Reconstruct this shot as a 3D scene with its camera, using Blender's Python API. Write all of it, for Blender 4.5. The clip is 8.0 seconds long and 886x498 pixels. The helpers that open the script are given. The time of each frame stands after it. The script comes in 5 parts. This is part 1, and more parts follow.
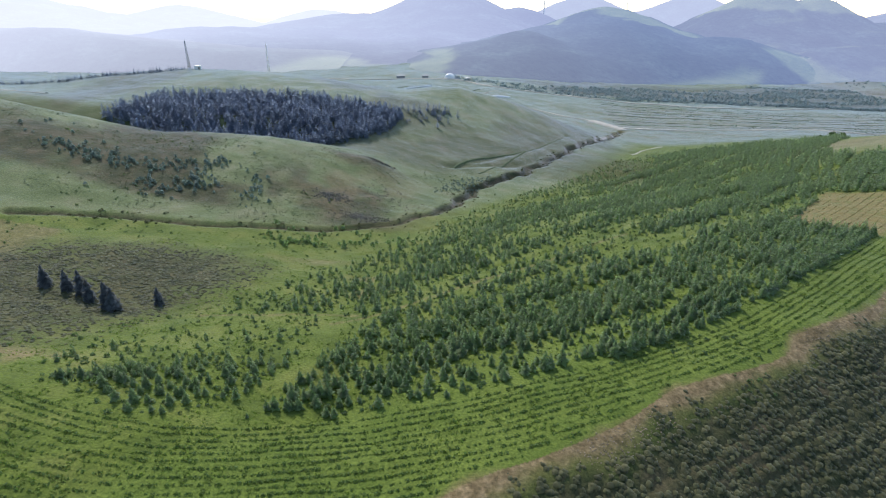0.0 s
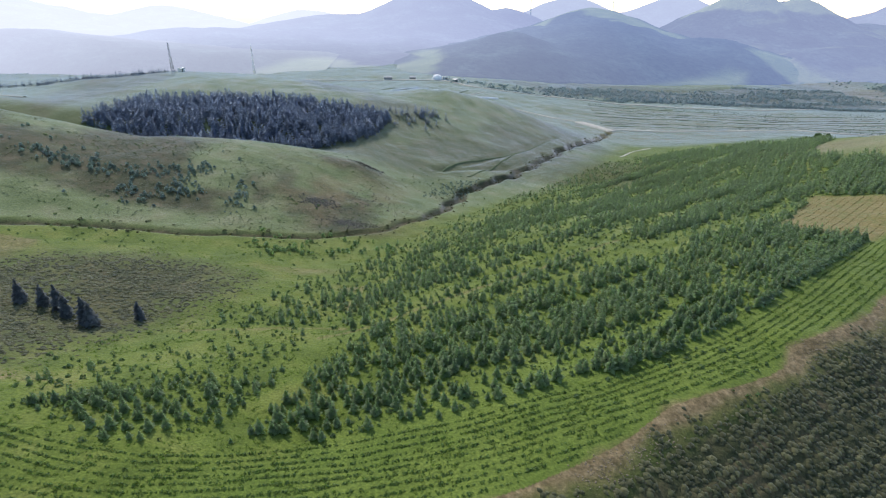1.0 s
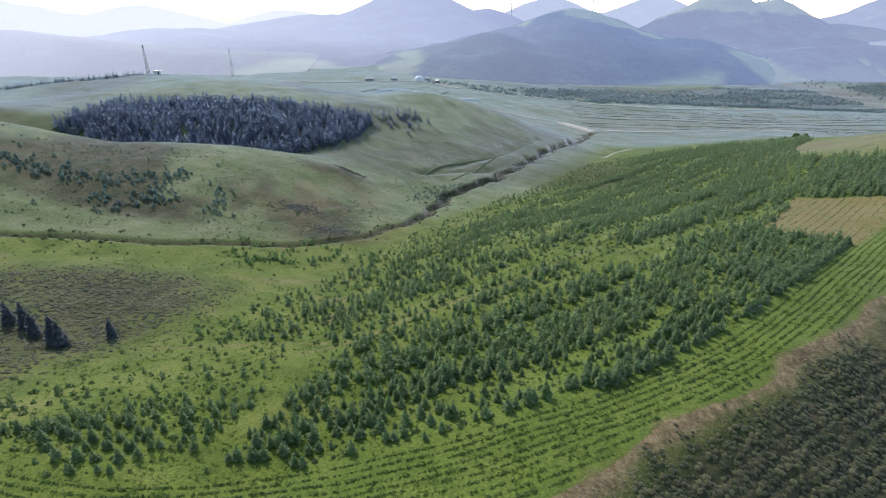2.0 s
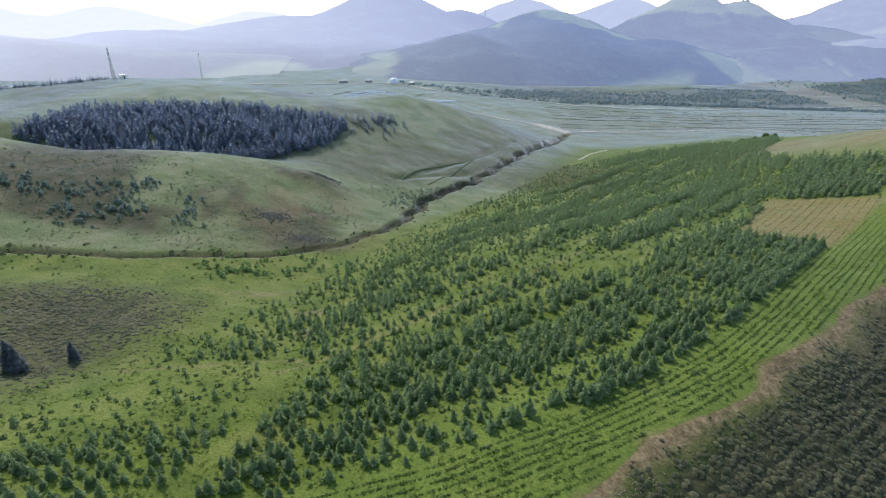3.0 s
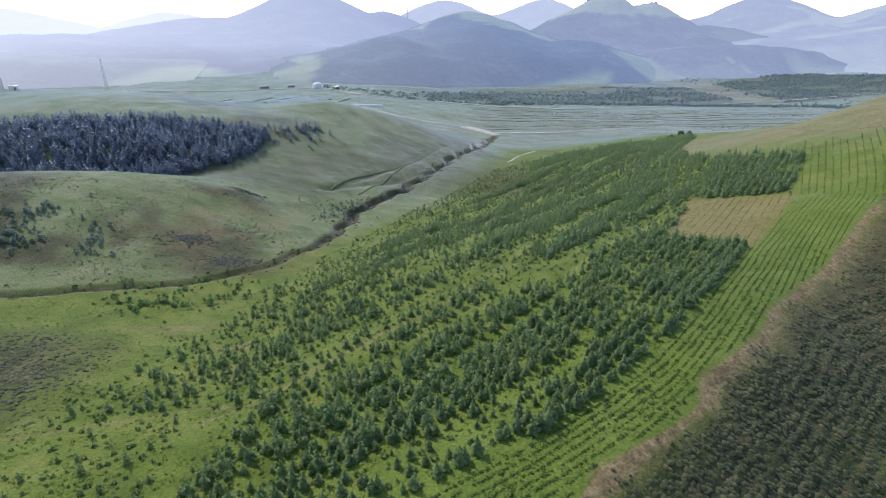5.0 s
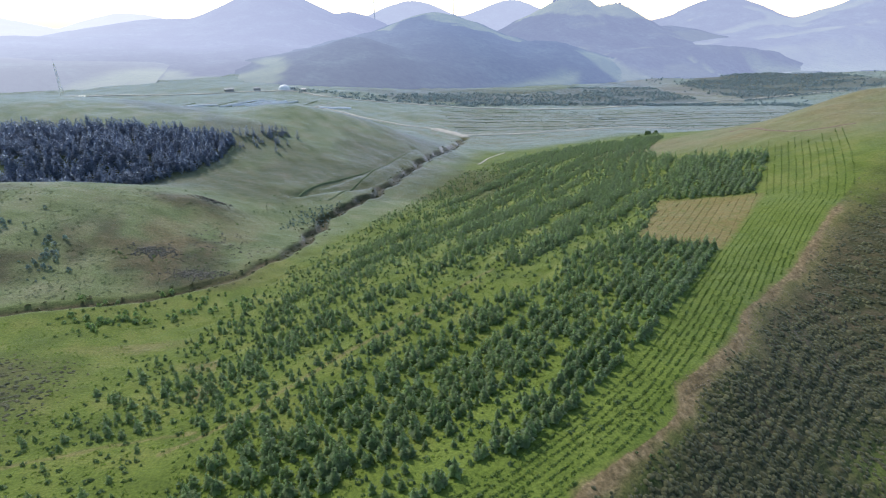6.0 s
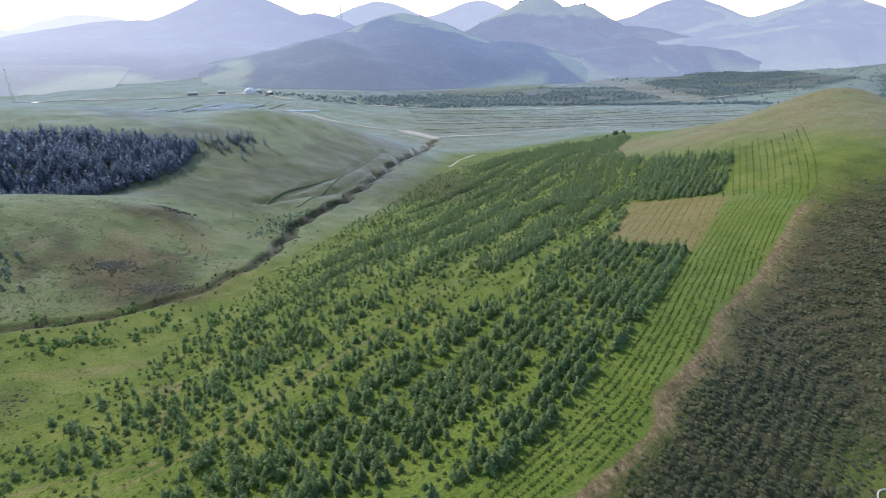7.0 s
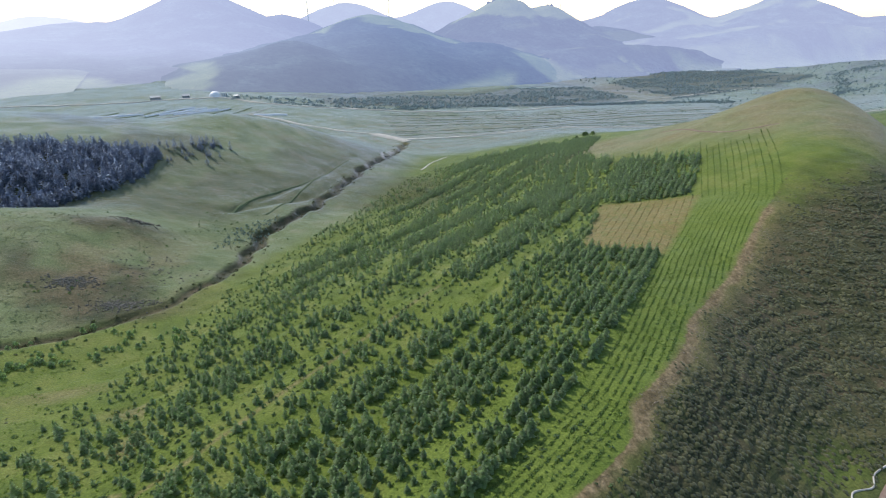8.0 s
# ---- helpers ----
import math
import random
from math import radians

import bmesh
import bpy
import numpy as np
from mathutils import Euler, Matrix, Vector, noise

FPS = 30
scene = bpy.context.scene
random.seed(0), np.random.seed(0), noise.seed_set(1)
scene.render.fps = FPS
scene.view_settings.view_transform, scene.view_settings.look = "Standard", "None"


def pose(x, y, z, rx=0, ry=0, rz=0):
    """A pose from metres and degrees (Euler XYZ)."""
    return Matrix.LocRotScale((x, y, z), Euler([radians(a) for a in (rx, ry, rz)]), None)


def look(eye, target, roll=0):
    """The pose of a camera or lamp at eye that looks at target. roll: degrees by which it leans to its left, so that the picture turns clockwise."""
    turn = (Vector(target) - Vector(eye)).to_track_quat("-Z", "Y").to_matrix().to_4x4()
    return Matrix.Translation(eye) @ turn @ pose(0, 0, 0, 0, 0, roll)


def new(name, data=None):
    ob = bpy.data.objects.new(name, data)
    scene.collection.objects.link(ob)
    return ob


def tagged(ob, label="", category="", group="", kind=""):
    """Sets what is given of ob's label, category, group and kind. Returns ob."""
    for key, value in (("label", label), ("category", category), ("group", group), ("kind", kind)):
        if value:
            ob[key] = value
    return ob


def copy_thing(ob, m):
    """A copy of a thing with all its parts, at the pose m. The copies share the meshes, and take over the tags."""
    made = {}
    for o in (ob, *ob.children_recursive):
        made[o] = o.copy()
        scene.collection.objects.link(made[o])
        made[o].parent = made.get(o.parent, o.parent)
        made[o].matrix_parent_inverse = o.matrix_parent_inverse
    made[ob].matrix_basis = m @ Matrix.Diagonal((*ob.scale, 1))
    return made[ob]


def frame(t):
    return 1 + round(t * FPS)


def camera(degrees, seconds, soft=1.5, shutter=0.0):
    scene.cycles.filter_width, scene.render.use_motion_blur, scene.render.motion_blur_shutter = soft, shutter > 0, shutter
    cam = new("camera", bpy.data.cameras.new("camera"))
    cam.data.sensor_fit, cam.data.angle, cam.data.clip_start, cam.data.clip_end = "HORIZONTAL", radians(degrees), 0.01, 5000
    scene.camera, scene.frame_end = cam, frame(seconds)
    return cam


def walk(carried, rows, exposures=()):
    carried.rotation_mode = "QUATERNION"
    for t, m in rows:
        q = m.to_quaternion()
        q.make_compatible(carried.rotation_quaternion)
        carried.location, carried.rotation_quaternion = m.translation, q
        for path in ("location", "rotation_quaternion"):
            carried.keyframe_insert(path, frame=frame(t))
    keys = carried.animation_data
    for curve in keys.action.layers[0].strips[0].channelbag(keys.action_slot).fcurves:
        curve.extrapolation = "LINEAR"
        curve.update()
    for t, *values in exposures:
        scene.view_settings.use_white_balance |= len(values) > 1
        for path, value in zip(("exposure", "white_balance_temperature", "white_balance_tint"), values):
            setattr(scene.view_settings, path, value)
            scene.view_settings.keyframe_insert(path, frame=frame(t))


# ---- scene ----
cam = camera(78.1, 8.0, soft=1.1)
PATH = [
    (0, (0.000, 0.000, 109.000), (0.000, 92.188, 70.253), -0.96),
    (0.5, (-0.154, 1.917, 109.529), (0.805, 94.099, 70.777), -0.94),
    (1, (-0.235, 3.776, 110.021), (1.818, 95.951, 71.296), -0.93),
    (1.5, (-0.199, 5.676, 110.587), (3.216, 97.796, 71.831), -0.93),
    (3, (0.085, 11.281, 112.181), (9.134, 103.043, 73.480), -0.97),
    (3.5, (0.319, 13.117, 112.820), (11.910, 104.575, 74.079), -1.02),
    (4, (0.596, 14.956, 113.353), (14.969, 106.020, 74.614), -1.06),
    (4.5, (0.967, 16.803, 113.922), (18.747, 107.258, 75.170), -1.10),
    (6, (2.353, 21.880, 115.722), (27.993, 110.397, 76.897), -1.20),
    (6.5, (2.947, 23.470, 116.302), (30.947, 111.266, 77.470), -1.25),
    (7, (3.647, 25.096, 116.917), (34.002, 112.092, 78.054), -1.35),
    (7.5, (4.322, 26.566, 117.505), (36.967, 112.724, 78.631), -1.44),
    (8, (5.082, 28.128, 118.110), (39.926, 113.409, 79.213), -1.49),
]
walk(cam, [(t, look(eye, target, roll)) for t, eye, target, roll in PATH])

# ---- light ----
SUN_AZIMUTH, SUN_ELEVATION = -26.0, 42.0      # degrees from +y towards +x, above the horizon
scene.view_settings.exposure = 0.46
world = bpy.data.worlds.new("sky")
scene.world = world
world.use_nodes = True
sky = world.node_tree.nodes.new("ShaderNodeTexSky")
sky.sky_type, sky.sun_disc = "NISHITA", False
sky.sun_elevation, sky.sun_rotation = radians(SUN_ELEVATION), radians(-SUN_AZIMUTH)
sky.air_density, sky.dust_density, sky.ozone_density, sky.altitude = 1.2, 1.5, 1.0, 1400
back = world.node_tree.nodes["Background"]
back.inputs["Strength"].default_value = 0.15
world.node_tree.links.new(sky.outputs["Color"], back.inputs["Color"])
sun_data = bpy.data.lights.new("sun", "SUN")
sun_data.energy, sun_data.angle, sun_data.color = 2.6, radians(2.0), (1.0, 0.95, 0.87)
sun = new("sun", sun_data)
a, e = radians(SUN_AZIMUTH), radians(SUN_ELEVATION)
sun.matrix_basis = look((0, 0, 300), (-math.sin(a) * math.cos(e) * 100, -math.cos(a) * math.cos(e) * 100, 300 - math.sin(e) * 100))


# ---- small helpers ----
def value_noise(x, y, size, seed):
    """Smooth noise from -1 to 1 with features of the given size in metres."""
    table = np.random.default_rng(seed).uniform(-1, 1, (256, 256))
    u, v = np.asarray(x, float) / size + 40.5, np.asarray(y, float) / size + 40.5
    i, j = np.floor(u).astype(int), np.floor(v).astype(int)
    fu, fv = u - i, v - j
    fu, fv = fu * fu * (3 - 2 * fu), fv * fv * (3 - 2 * fv)
    i, j, i2, j2 = i % 256, j % 256, (i + 1) % 256, (j + 1) % 256
    return (table[i, j] * (1 - fu) + table[i2, j] * fu) * (1 - fv) + (table[i, j2] * (1 - fu) + table[i2, j2] * fu) * fv


def curve_points(points, step=2.0):
    """A smooth line through the given places, one point about every step metres."""
    p = np.array(points, float)
    p = np.vstack([2 * p[0] - p[1], p, 2 * p[-1] - p[-2]])
    out = []
    for a, b, c, d in zip(p[:-3], p[1:-2], p[2:-1], p[3:]):
        n = max(2, int(np.linalg.norm(c - b) / step))
        t = np.linspace(0, 1, n, endpoint=False)[:, None]
        out.append(0.5 * (2 * b + (c - a) * t + (2 * a - 5 * b + 4 * c - d) * t**2 + (3 * b - a - 3 * c + d) * t**3))
    return np.vstack(out + [p[-2:-1]])


def distance_to(line, x, y):
    """How far places lie from a line, and their side of it (positive: to its left)."""
    x, y = np.asarray(x, float), np.asarray(y, float)
    best, side = np.full(x.shape, 1e9), np.zeros(x.shape)
    for a, b in zip(line[:-1], line[1:]):
        d = b - a
        t = np.clip(((x - a[0]) * d[0] + (y - a[1]) * d[1]) / (d @ d), 0, 1)
        dx, dy = x - a[0] - t * d[0], y - a[1] - t * d[1]
        r = np.hypot(dx, dy)
        near = r < best
        best = np.where(near, r, best)
        side = np.where(near, np.sign(d[0] * dy - d[1] * dx), side)
    return best, side


def distance_near(line, x, y, reach=12.0):
    """As distance_to, with no side, worked out only near the line."""
    x, y = np.asarray(x, float), np.asarray(y, float)
    out = np.full(x.shape, 1e3)
    (x0, y0), (x1, y1) = line.min(0) - reach, line.max(0) + reach
    near = (x > x0) & (x < x1) & (y > y0) & (y < y1)
    if near.any():
        out[near] = distance_to(line, x[near], y[near])[0]
    return out


def inside(outline, x, y):
    x, y = np.asarray(x, float), np.asarray(y, float)
    hit = np.zeros(x.shape, bool)
    for (ax, ay), (bx, by) in zip(outline, list(outline[1:]) + [outline[0]]):
        cross = ((ay > y) != (by > y)) & (x < (bx - ax) * (y - ay) / ((by - ay) or 1e-9) + ax)
        hit ^= cross
    return hit


def smooth(a, b, v):
    t = np.clip((v - a) / (b - a), 0, 1)
    return t * t * (3 - 2 * t)


def mesh_object(name, verts, faces, material, parent=None, label="", shade=True, materials=None, index=None):
    me = bpy.data.meshes.new(name)
    me.from_pydata([tuple(v) for v in verts] if not isinstance(verts, np.ndarray) else verts.tolist(), [], faces if isinstance(faces, list) else faces.tolist())
    for m in materials or [material]:
        me.materials.append(m)
    if index is not None:
        me.polygons.foreach_set("material_index", index)
    if shade:
        me.polygons.foreach_set("use_smooth", [True] * len(me.polygons))
    ob = new(name, me)
    if parent:
        ob.parent = parent
    if label:
        tagged(ob, label)
    return ob


# ---- the lie of the land: heights on a fan of sections that widens with distance ----
LAND = []


def section(*heights):
    LAND.append(heights)


section(60.2, 55.4, 53.4, 53.3, 53.6, 53.6, 52.9, 51.2, 48.6, 44.6, 39.3, 34.1, 30.9, 30.5, 32.0, 33.4, 31.7, 21.8)  # 20 m
section(60.2, 57.1, 55.5, 55.2, 55.4, 55.1, 54.0, 51.8, 49.7, 47.9, 43.1, 37.1, 32.8, 31.7, 32.2, 33.5, 33.6, 29.9)  # 34 m
section(60.3, 58.4, 57.2, 56.8, 56.9, 56.5, 55.1, 51.5, 49.4, 51.6, 48.0, 41.7, 35.9, 34.0, 32.9, 34.4, 36.1, 36.4)  # 51 m
section(60.4, 59.0, 58.0, 57.6, 57.6, 57.6, 56.1, 51.0, 46.9, 52.9, 54.3, 51.1, 43.8, 38.8, 34.8, 37.5, 39.5, 38.8)  # 71 m
section(60.2, 59.2, 58.2, 57.3, 56.2, 54.5, 49.5, 48.9, 45.4, 48.6, 49.8, 53.3, 54.5, 45.2, 40.2, 46.3, 46.5, 39.4)  # 95 m
section(59.6, 59.0, 58.3, 56.8, 53.7, 49.0, 43.4, 43.0, 42.2, 45.3, 43.7, 51.7, 53.1, 50.4, 52.6, 62.7, 60.0, 45.9)  # 123 m
section(59.0, 58.9, 59.1, 58.4, 54.0, 46.8, 45.6, 40.7, 33.2, 40.0, 43.0, 47.2, 48.3, 51.9, 62.1, 75.3, 72.2, 57.1)  # 156 m
section(59.2, 59.1, 61.2, 64.8, 62.9, 50.2, 38.4, 34.6, 28.0, 31.8, 40.6, 41.3, 41.7, 50.2, 65.2, 80.5, 78.1, 65.3)  # 195 m
section(61.6, 60.5, 64.0, 73.8, 82.3, 75.3, 52.6, 45.6, 30.4, 20.1, 29.1, 31.1, 39.0, 52.6, 69.9, 81.4, 74.4, 61.7)  # 241 m
section(65.7, 64.4, 67.5, 76.5, 84.7, 79.5, 61.6, 59.1, 42.3, 14.1, 12.7, 18.8, 34.8, 47.0, 56.3, 60.4, 53.8, 44.1)  # 295 m
section(67.7, 66.9, 68.3, 72.0, 73.5, 69.4, 58.6, 51.7, 40.0, 22.0, 9.4, 13.7, 29.4, 36.9, 35.7, 31.0, 24.3, 18.7)  # 359 m
section(67.5, 66.5, 66.3, 67.1, 68.7, 74.0, 79.3, 77.2, 65.4, 41.3, 11.6, 4.7, 13.4, 18.0, 14.1, 5.7, -1.3, -4.5)  # 434 m
section(66.0, 64.4, 63.0, 62.2, 62.8, 67.0, 72.9, 72.6, 59.2, 32.6, 6.9, -4.6, -1.2, 2.6, 1.4, -6.4, -13.9, -18.0)  # 523 m
section(63.6, 61.5, 59.4, 57.2, 55.1, 52.7, 47.9, 40.1, 30.3, 17.5, 4.6, -6.5, -7.4, -6.2, -6.9, -12.0, -17.8, -22.8)  # 628 m
section(60.9, 58.4, 55.7, 52.7, 48.8, 43.0, 34.6, 27.5, 26.3, 24.5, 12.7, -0.6, -6.2, -10.1, -12.1, -15.1, -19.0, -23.7)  # 752 m
section(57.8, 55.1, 52.4, 49.4, 46.0, 42.2, 38.4, 36.4, 37.3, 33.4, 17.4, 3.4, -4.7, -11.0, -13.9, -16.3, -19.7, -23.8)  # 898 m
section(54.6, 51.9, 49.3, 47.1, 45.6, 45.6, 47.5, 49.2, 48.0, 36.5, 12.7, -2.6, -7.2, -10.2, -13.4, -16.4, -20.0, -23.9)  # 1070 m
LAND = np.array(LAND)
FAN_BASE, FAN_GROWTH, FAN_LEFT, FAN_STEP = 80.0, 1.18, -1.4, 0.16
TROUGHS = [  # hollows behind the two hills: line, depth, half width
    (curve_points([(-330, 312), (-240, 306), (-160, 312), (-110, 322), (-62, 330), (-30, 334)], 8), 13.0, 19.0),
    (curve_points([(-420, 600), (-260, 575), (-120, 580), (0, 552), (70, 545)], 8), 16.0, 45.0),
]
GULLY = curve_points([(-147, 176), (-131, 185), (-109, 190), (-82, 194), (-50, 203), (-30, 213), (-13, 230), (4, 259), (20, 302), (43, 336), (73, 378), (110, 437), (140, 482), (186, 568)], 4)
GULLY = GULLY + 1.3 * np.stack([np.sin(np.arange(len(GULLY)) * 1.05), np.cos(np.arange(len(GULLY)) * 0.71)], -1) * np.clip((GULLY[:, 1:] - 190) / 60, 0.25, 1)
SIDE_GULLIES = [curve_points([(7, 333), (34, 365), (62, 398), (105, 461)], 6), curve_points([(3, 331), (29, 348), (57, 367), (85, 410)], 6)]
CREST = curve_points([(-25, 40), (0, 54), (13.5, 59.5), (27, 66.2), (38, 74), (49, 78.2), (59, 82.3), (64, 85.5), (67, 89.5), (71, 91.3), (79, 95), (90, 100.8), (100, 109), (108, 113), (121, 119.2), (131, 124), (139.5, 129.1), (157, 139), (166, 143.5)], 2)


SHOULDER_X, SHOULDER_RISE = (-110, -65, -26, -5, 16, 45, 72, 95, 120, 155), (0, 0.5, 8, 17, 23.5, 21.5, 17.5, 14, 8, 0)   # the long east shoulder of the wooded hill


BARE_ROWS = [(curve_points(line, 4), half) for line, half in (   # open lanes between the planted rows, with their half widths
    ([(0, 140), (10, 145), (21, 149), (34, 156), (41, 160), (52, 166), (70, 182), (82, 191), (110, 219), (133, 231)], 2.1),
    ([(-26, 150), (-10, 158), (4, 164), (22, 175), (35, 180), (56, 197), (90, 228)], 1.8),
    ([(-30, 178), (-14, 187), (7, 204), (24, 214), (49, 242), (72, 264), (110, 298), (142, 316), (190, 350)], 2.1),
    ([(64, 146), (77, 157), (98, 174), (117, 187), (138, 203)], 2.0),
    ([(-8, 212), (3, 224), (15, 231), (29, 257), (53, 281), (87, 321), (118, 347), (151, 368), (190, 395)], 2.8),
    ([(-26, 110), (-18, 114), (-4, 123), (10, 134), (38, 152), (60, 166)], 1.4),
    ([(-58, 114), (-34, 116), (-21, 115.5)], 1.4),
    ([(60, 225), (100, 262), (150, 300), (215, 340)], 1.5),
    ([(5, 108), (30, 118), (60, 135)], 1.1),
)]


def cubic(t):
    return np.stack([(1 - t) ** 3, 3 * t**3 - 6 * t**2 + 4, -3 * t**3 + 3 * t**2 + 3 * t + 1, t**3]) / 6


def land(x, y):
    """The smooth height of the ground."""
    x, y = np.asarray(x, float), np.asarray(y, float)
    reach = np.maximum(y, 20) + 60
    rows, columns = LAND.shape
    k = np.clip(np.log(reach / FAN_BASE) / np.log(FAN_GROWTH), 0, rows - 1.001)
    u = np.clip((x / reach - FAN_LEFT) / FAN_STEP, 0, columns - 1.001)
    ki, ui = k.astype(int), u.astype(int)
    wk, wu = cubic(k - ki), cubic(u - ui)
    z = 4.2 * np.exp(-(((x - 298) / 26) ** 2 + ((y - 238) / 26) ** 2)) - 14 * smooth(305, 385, x - 0.8 * (y - 241)) * smooth(120, 165, y) * smooth(350, 290, y)
    z = z + 3.5 * np.exp(-(((x + 38) / 17) ** 2 + ((y - 287) / 13) ** 2))
    z = z + np.interp(x, SHOULDER_X, SHOULDER_RISE) * np.exp(-(((y - 507) / np.where(y < 507, 52, 44)) ** 2))
    for line, depth, half in TROUGHS:
        z = z - depth * np.exp(-((distance_to(line, x, y)[0] / half) ** 2)) * smooth(line[-1][0] + 5, line[-1][0] - 75, x)
    for i in range(4):
        for j in range(4):
            z = z + wk[i] * wu[j] * LAND[np.clip(ki + i - 1, 0, rows - 1), np.clip(ui + j - 1, 0, columns - 1)]
    return z


def height(x, y):
    """The ground with its gully and small relief."""
    x, y = np.asarray(x, float), np.asarray(y, float)
    z = land(x, y)
    far = np.hypot(x, y)
    z = z + 0.45 * value_noise(x, y, 14, 3) + 0.22 * value_noise(x, y, 5, 4) + 1.2 * value_noise(x, y, 45, 5) * smooth(120, 300, far)
    off, _ = distance_to(GULLY, x, y)
    ease = smooth(340, 540, x) * smooth(700, 480, y) * smooth(-60, 60, y)
    z = z * (1 - ease) - 10 * ease
    crest, side = distance_to(CREST, x, y)
    z = z + 0.13 * np.sin(5.2 * z + 2.0 * value_noise(x, y, 9, 9)) * smooth(4, 10, np.where(side < 0, crest, -crest)) * smooth(170, 140, y) * (x > -40)
    z = z - (0.9 + 0.35 * value_noise(x, y, 16, 8) + 1.9 * smooth(200, 300, far)) * smooth(2.6 + 1.6 * smooth(200, 320, far), 1.0, off)
    for line in SIDE_GULLIES:
        off = distance_near(line, x, y, 20)
        z = z - 1.3 * np.exp(-((off / 2.6) ** 2))
    for line, half in BARE_ROWS[:5]:
        z = z - 0.45 * np.exp(-((distance_near(line, x, y) / 1.3) ** 2))
    z = z + 0.8 * np.exp(-((crest / 5.0) ** 2))
    return z


# ---- materials ----
def material(name, rough=0.9):
    m = bpy.data.materials.new(name)
    m.use_nodes = True
    nodes, links = m.node_tree.nodes, m.node_tree.links
    bsdf = nodes["Principled BSDF"]
    bsdf.inputs["Roughness"].default_value = rough
    bsdf.inputs["Specular IOR Level"].default_value = 0.25
    return m, nodes, links, bsdf


def noise_mix(nodes, links, colours, size, detail=4.0, seed=0.0, coords=None, low=0.35, high=0.65):
    """A colour that wanders between the given ones, in patches of the given size in metres."""
    if coords is None:
        coords = nodes.new("ShaderNodeTexCoord").outputs["Object"]
    n = nodes.new("ShaderNodeTexNoise")
    n.noise_dimensions = "4D"
    n.inputs["W"].default_value = seed
    n.inputs["Scale"].default_value, n.inputs["Detail"].default_value = 1.0 / size, detail
    links.new(coords, n.inputs["Vector"])
    ramp = nodes.new("ShaderNodeValToRGB")
    ramp.color_ramp.elements[0].position, ramp.color_ramp.elements[1].position = low, high
    ramp.color_ramp.elements[0].color = (*colours[0], 1)
    ramp.color_ramp.elements[1].color = (*colours[-1], 1)
    for i, c in enumerate(colours[1:-1], 1):
        el = ramp.color_ramp.elements.new(low + (high - low) * i / (len(colours) - 1))
        el.color = (*c, 1)
    links.new(n.outputs["Fac"], ramp.inputs["Fac"])
    return ramp.outputs["Color"], n.outputs["Fac"]


def mixed(nodes, links, factor, a, b, blend="MIX"):
    mix = nodes.new("ShaderNodeMix")
    mix.data_type, mix.blend_type = "RGBA", blend
    for socket, value in ((mix.inputs[0], factor), (mix.inputs[6], a), (mix.inputs[7], b)):
        if isinstance(value, (int, float)):
            socket.default_value = value
        elif isinstance(value, tuple):
            socket.default_value = (*value, 1)
        else:
            links.new(value, socket)
    return mix.outputs[2]


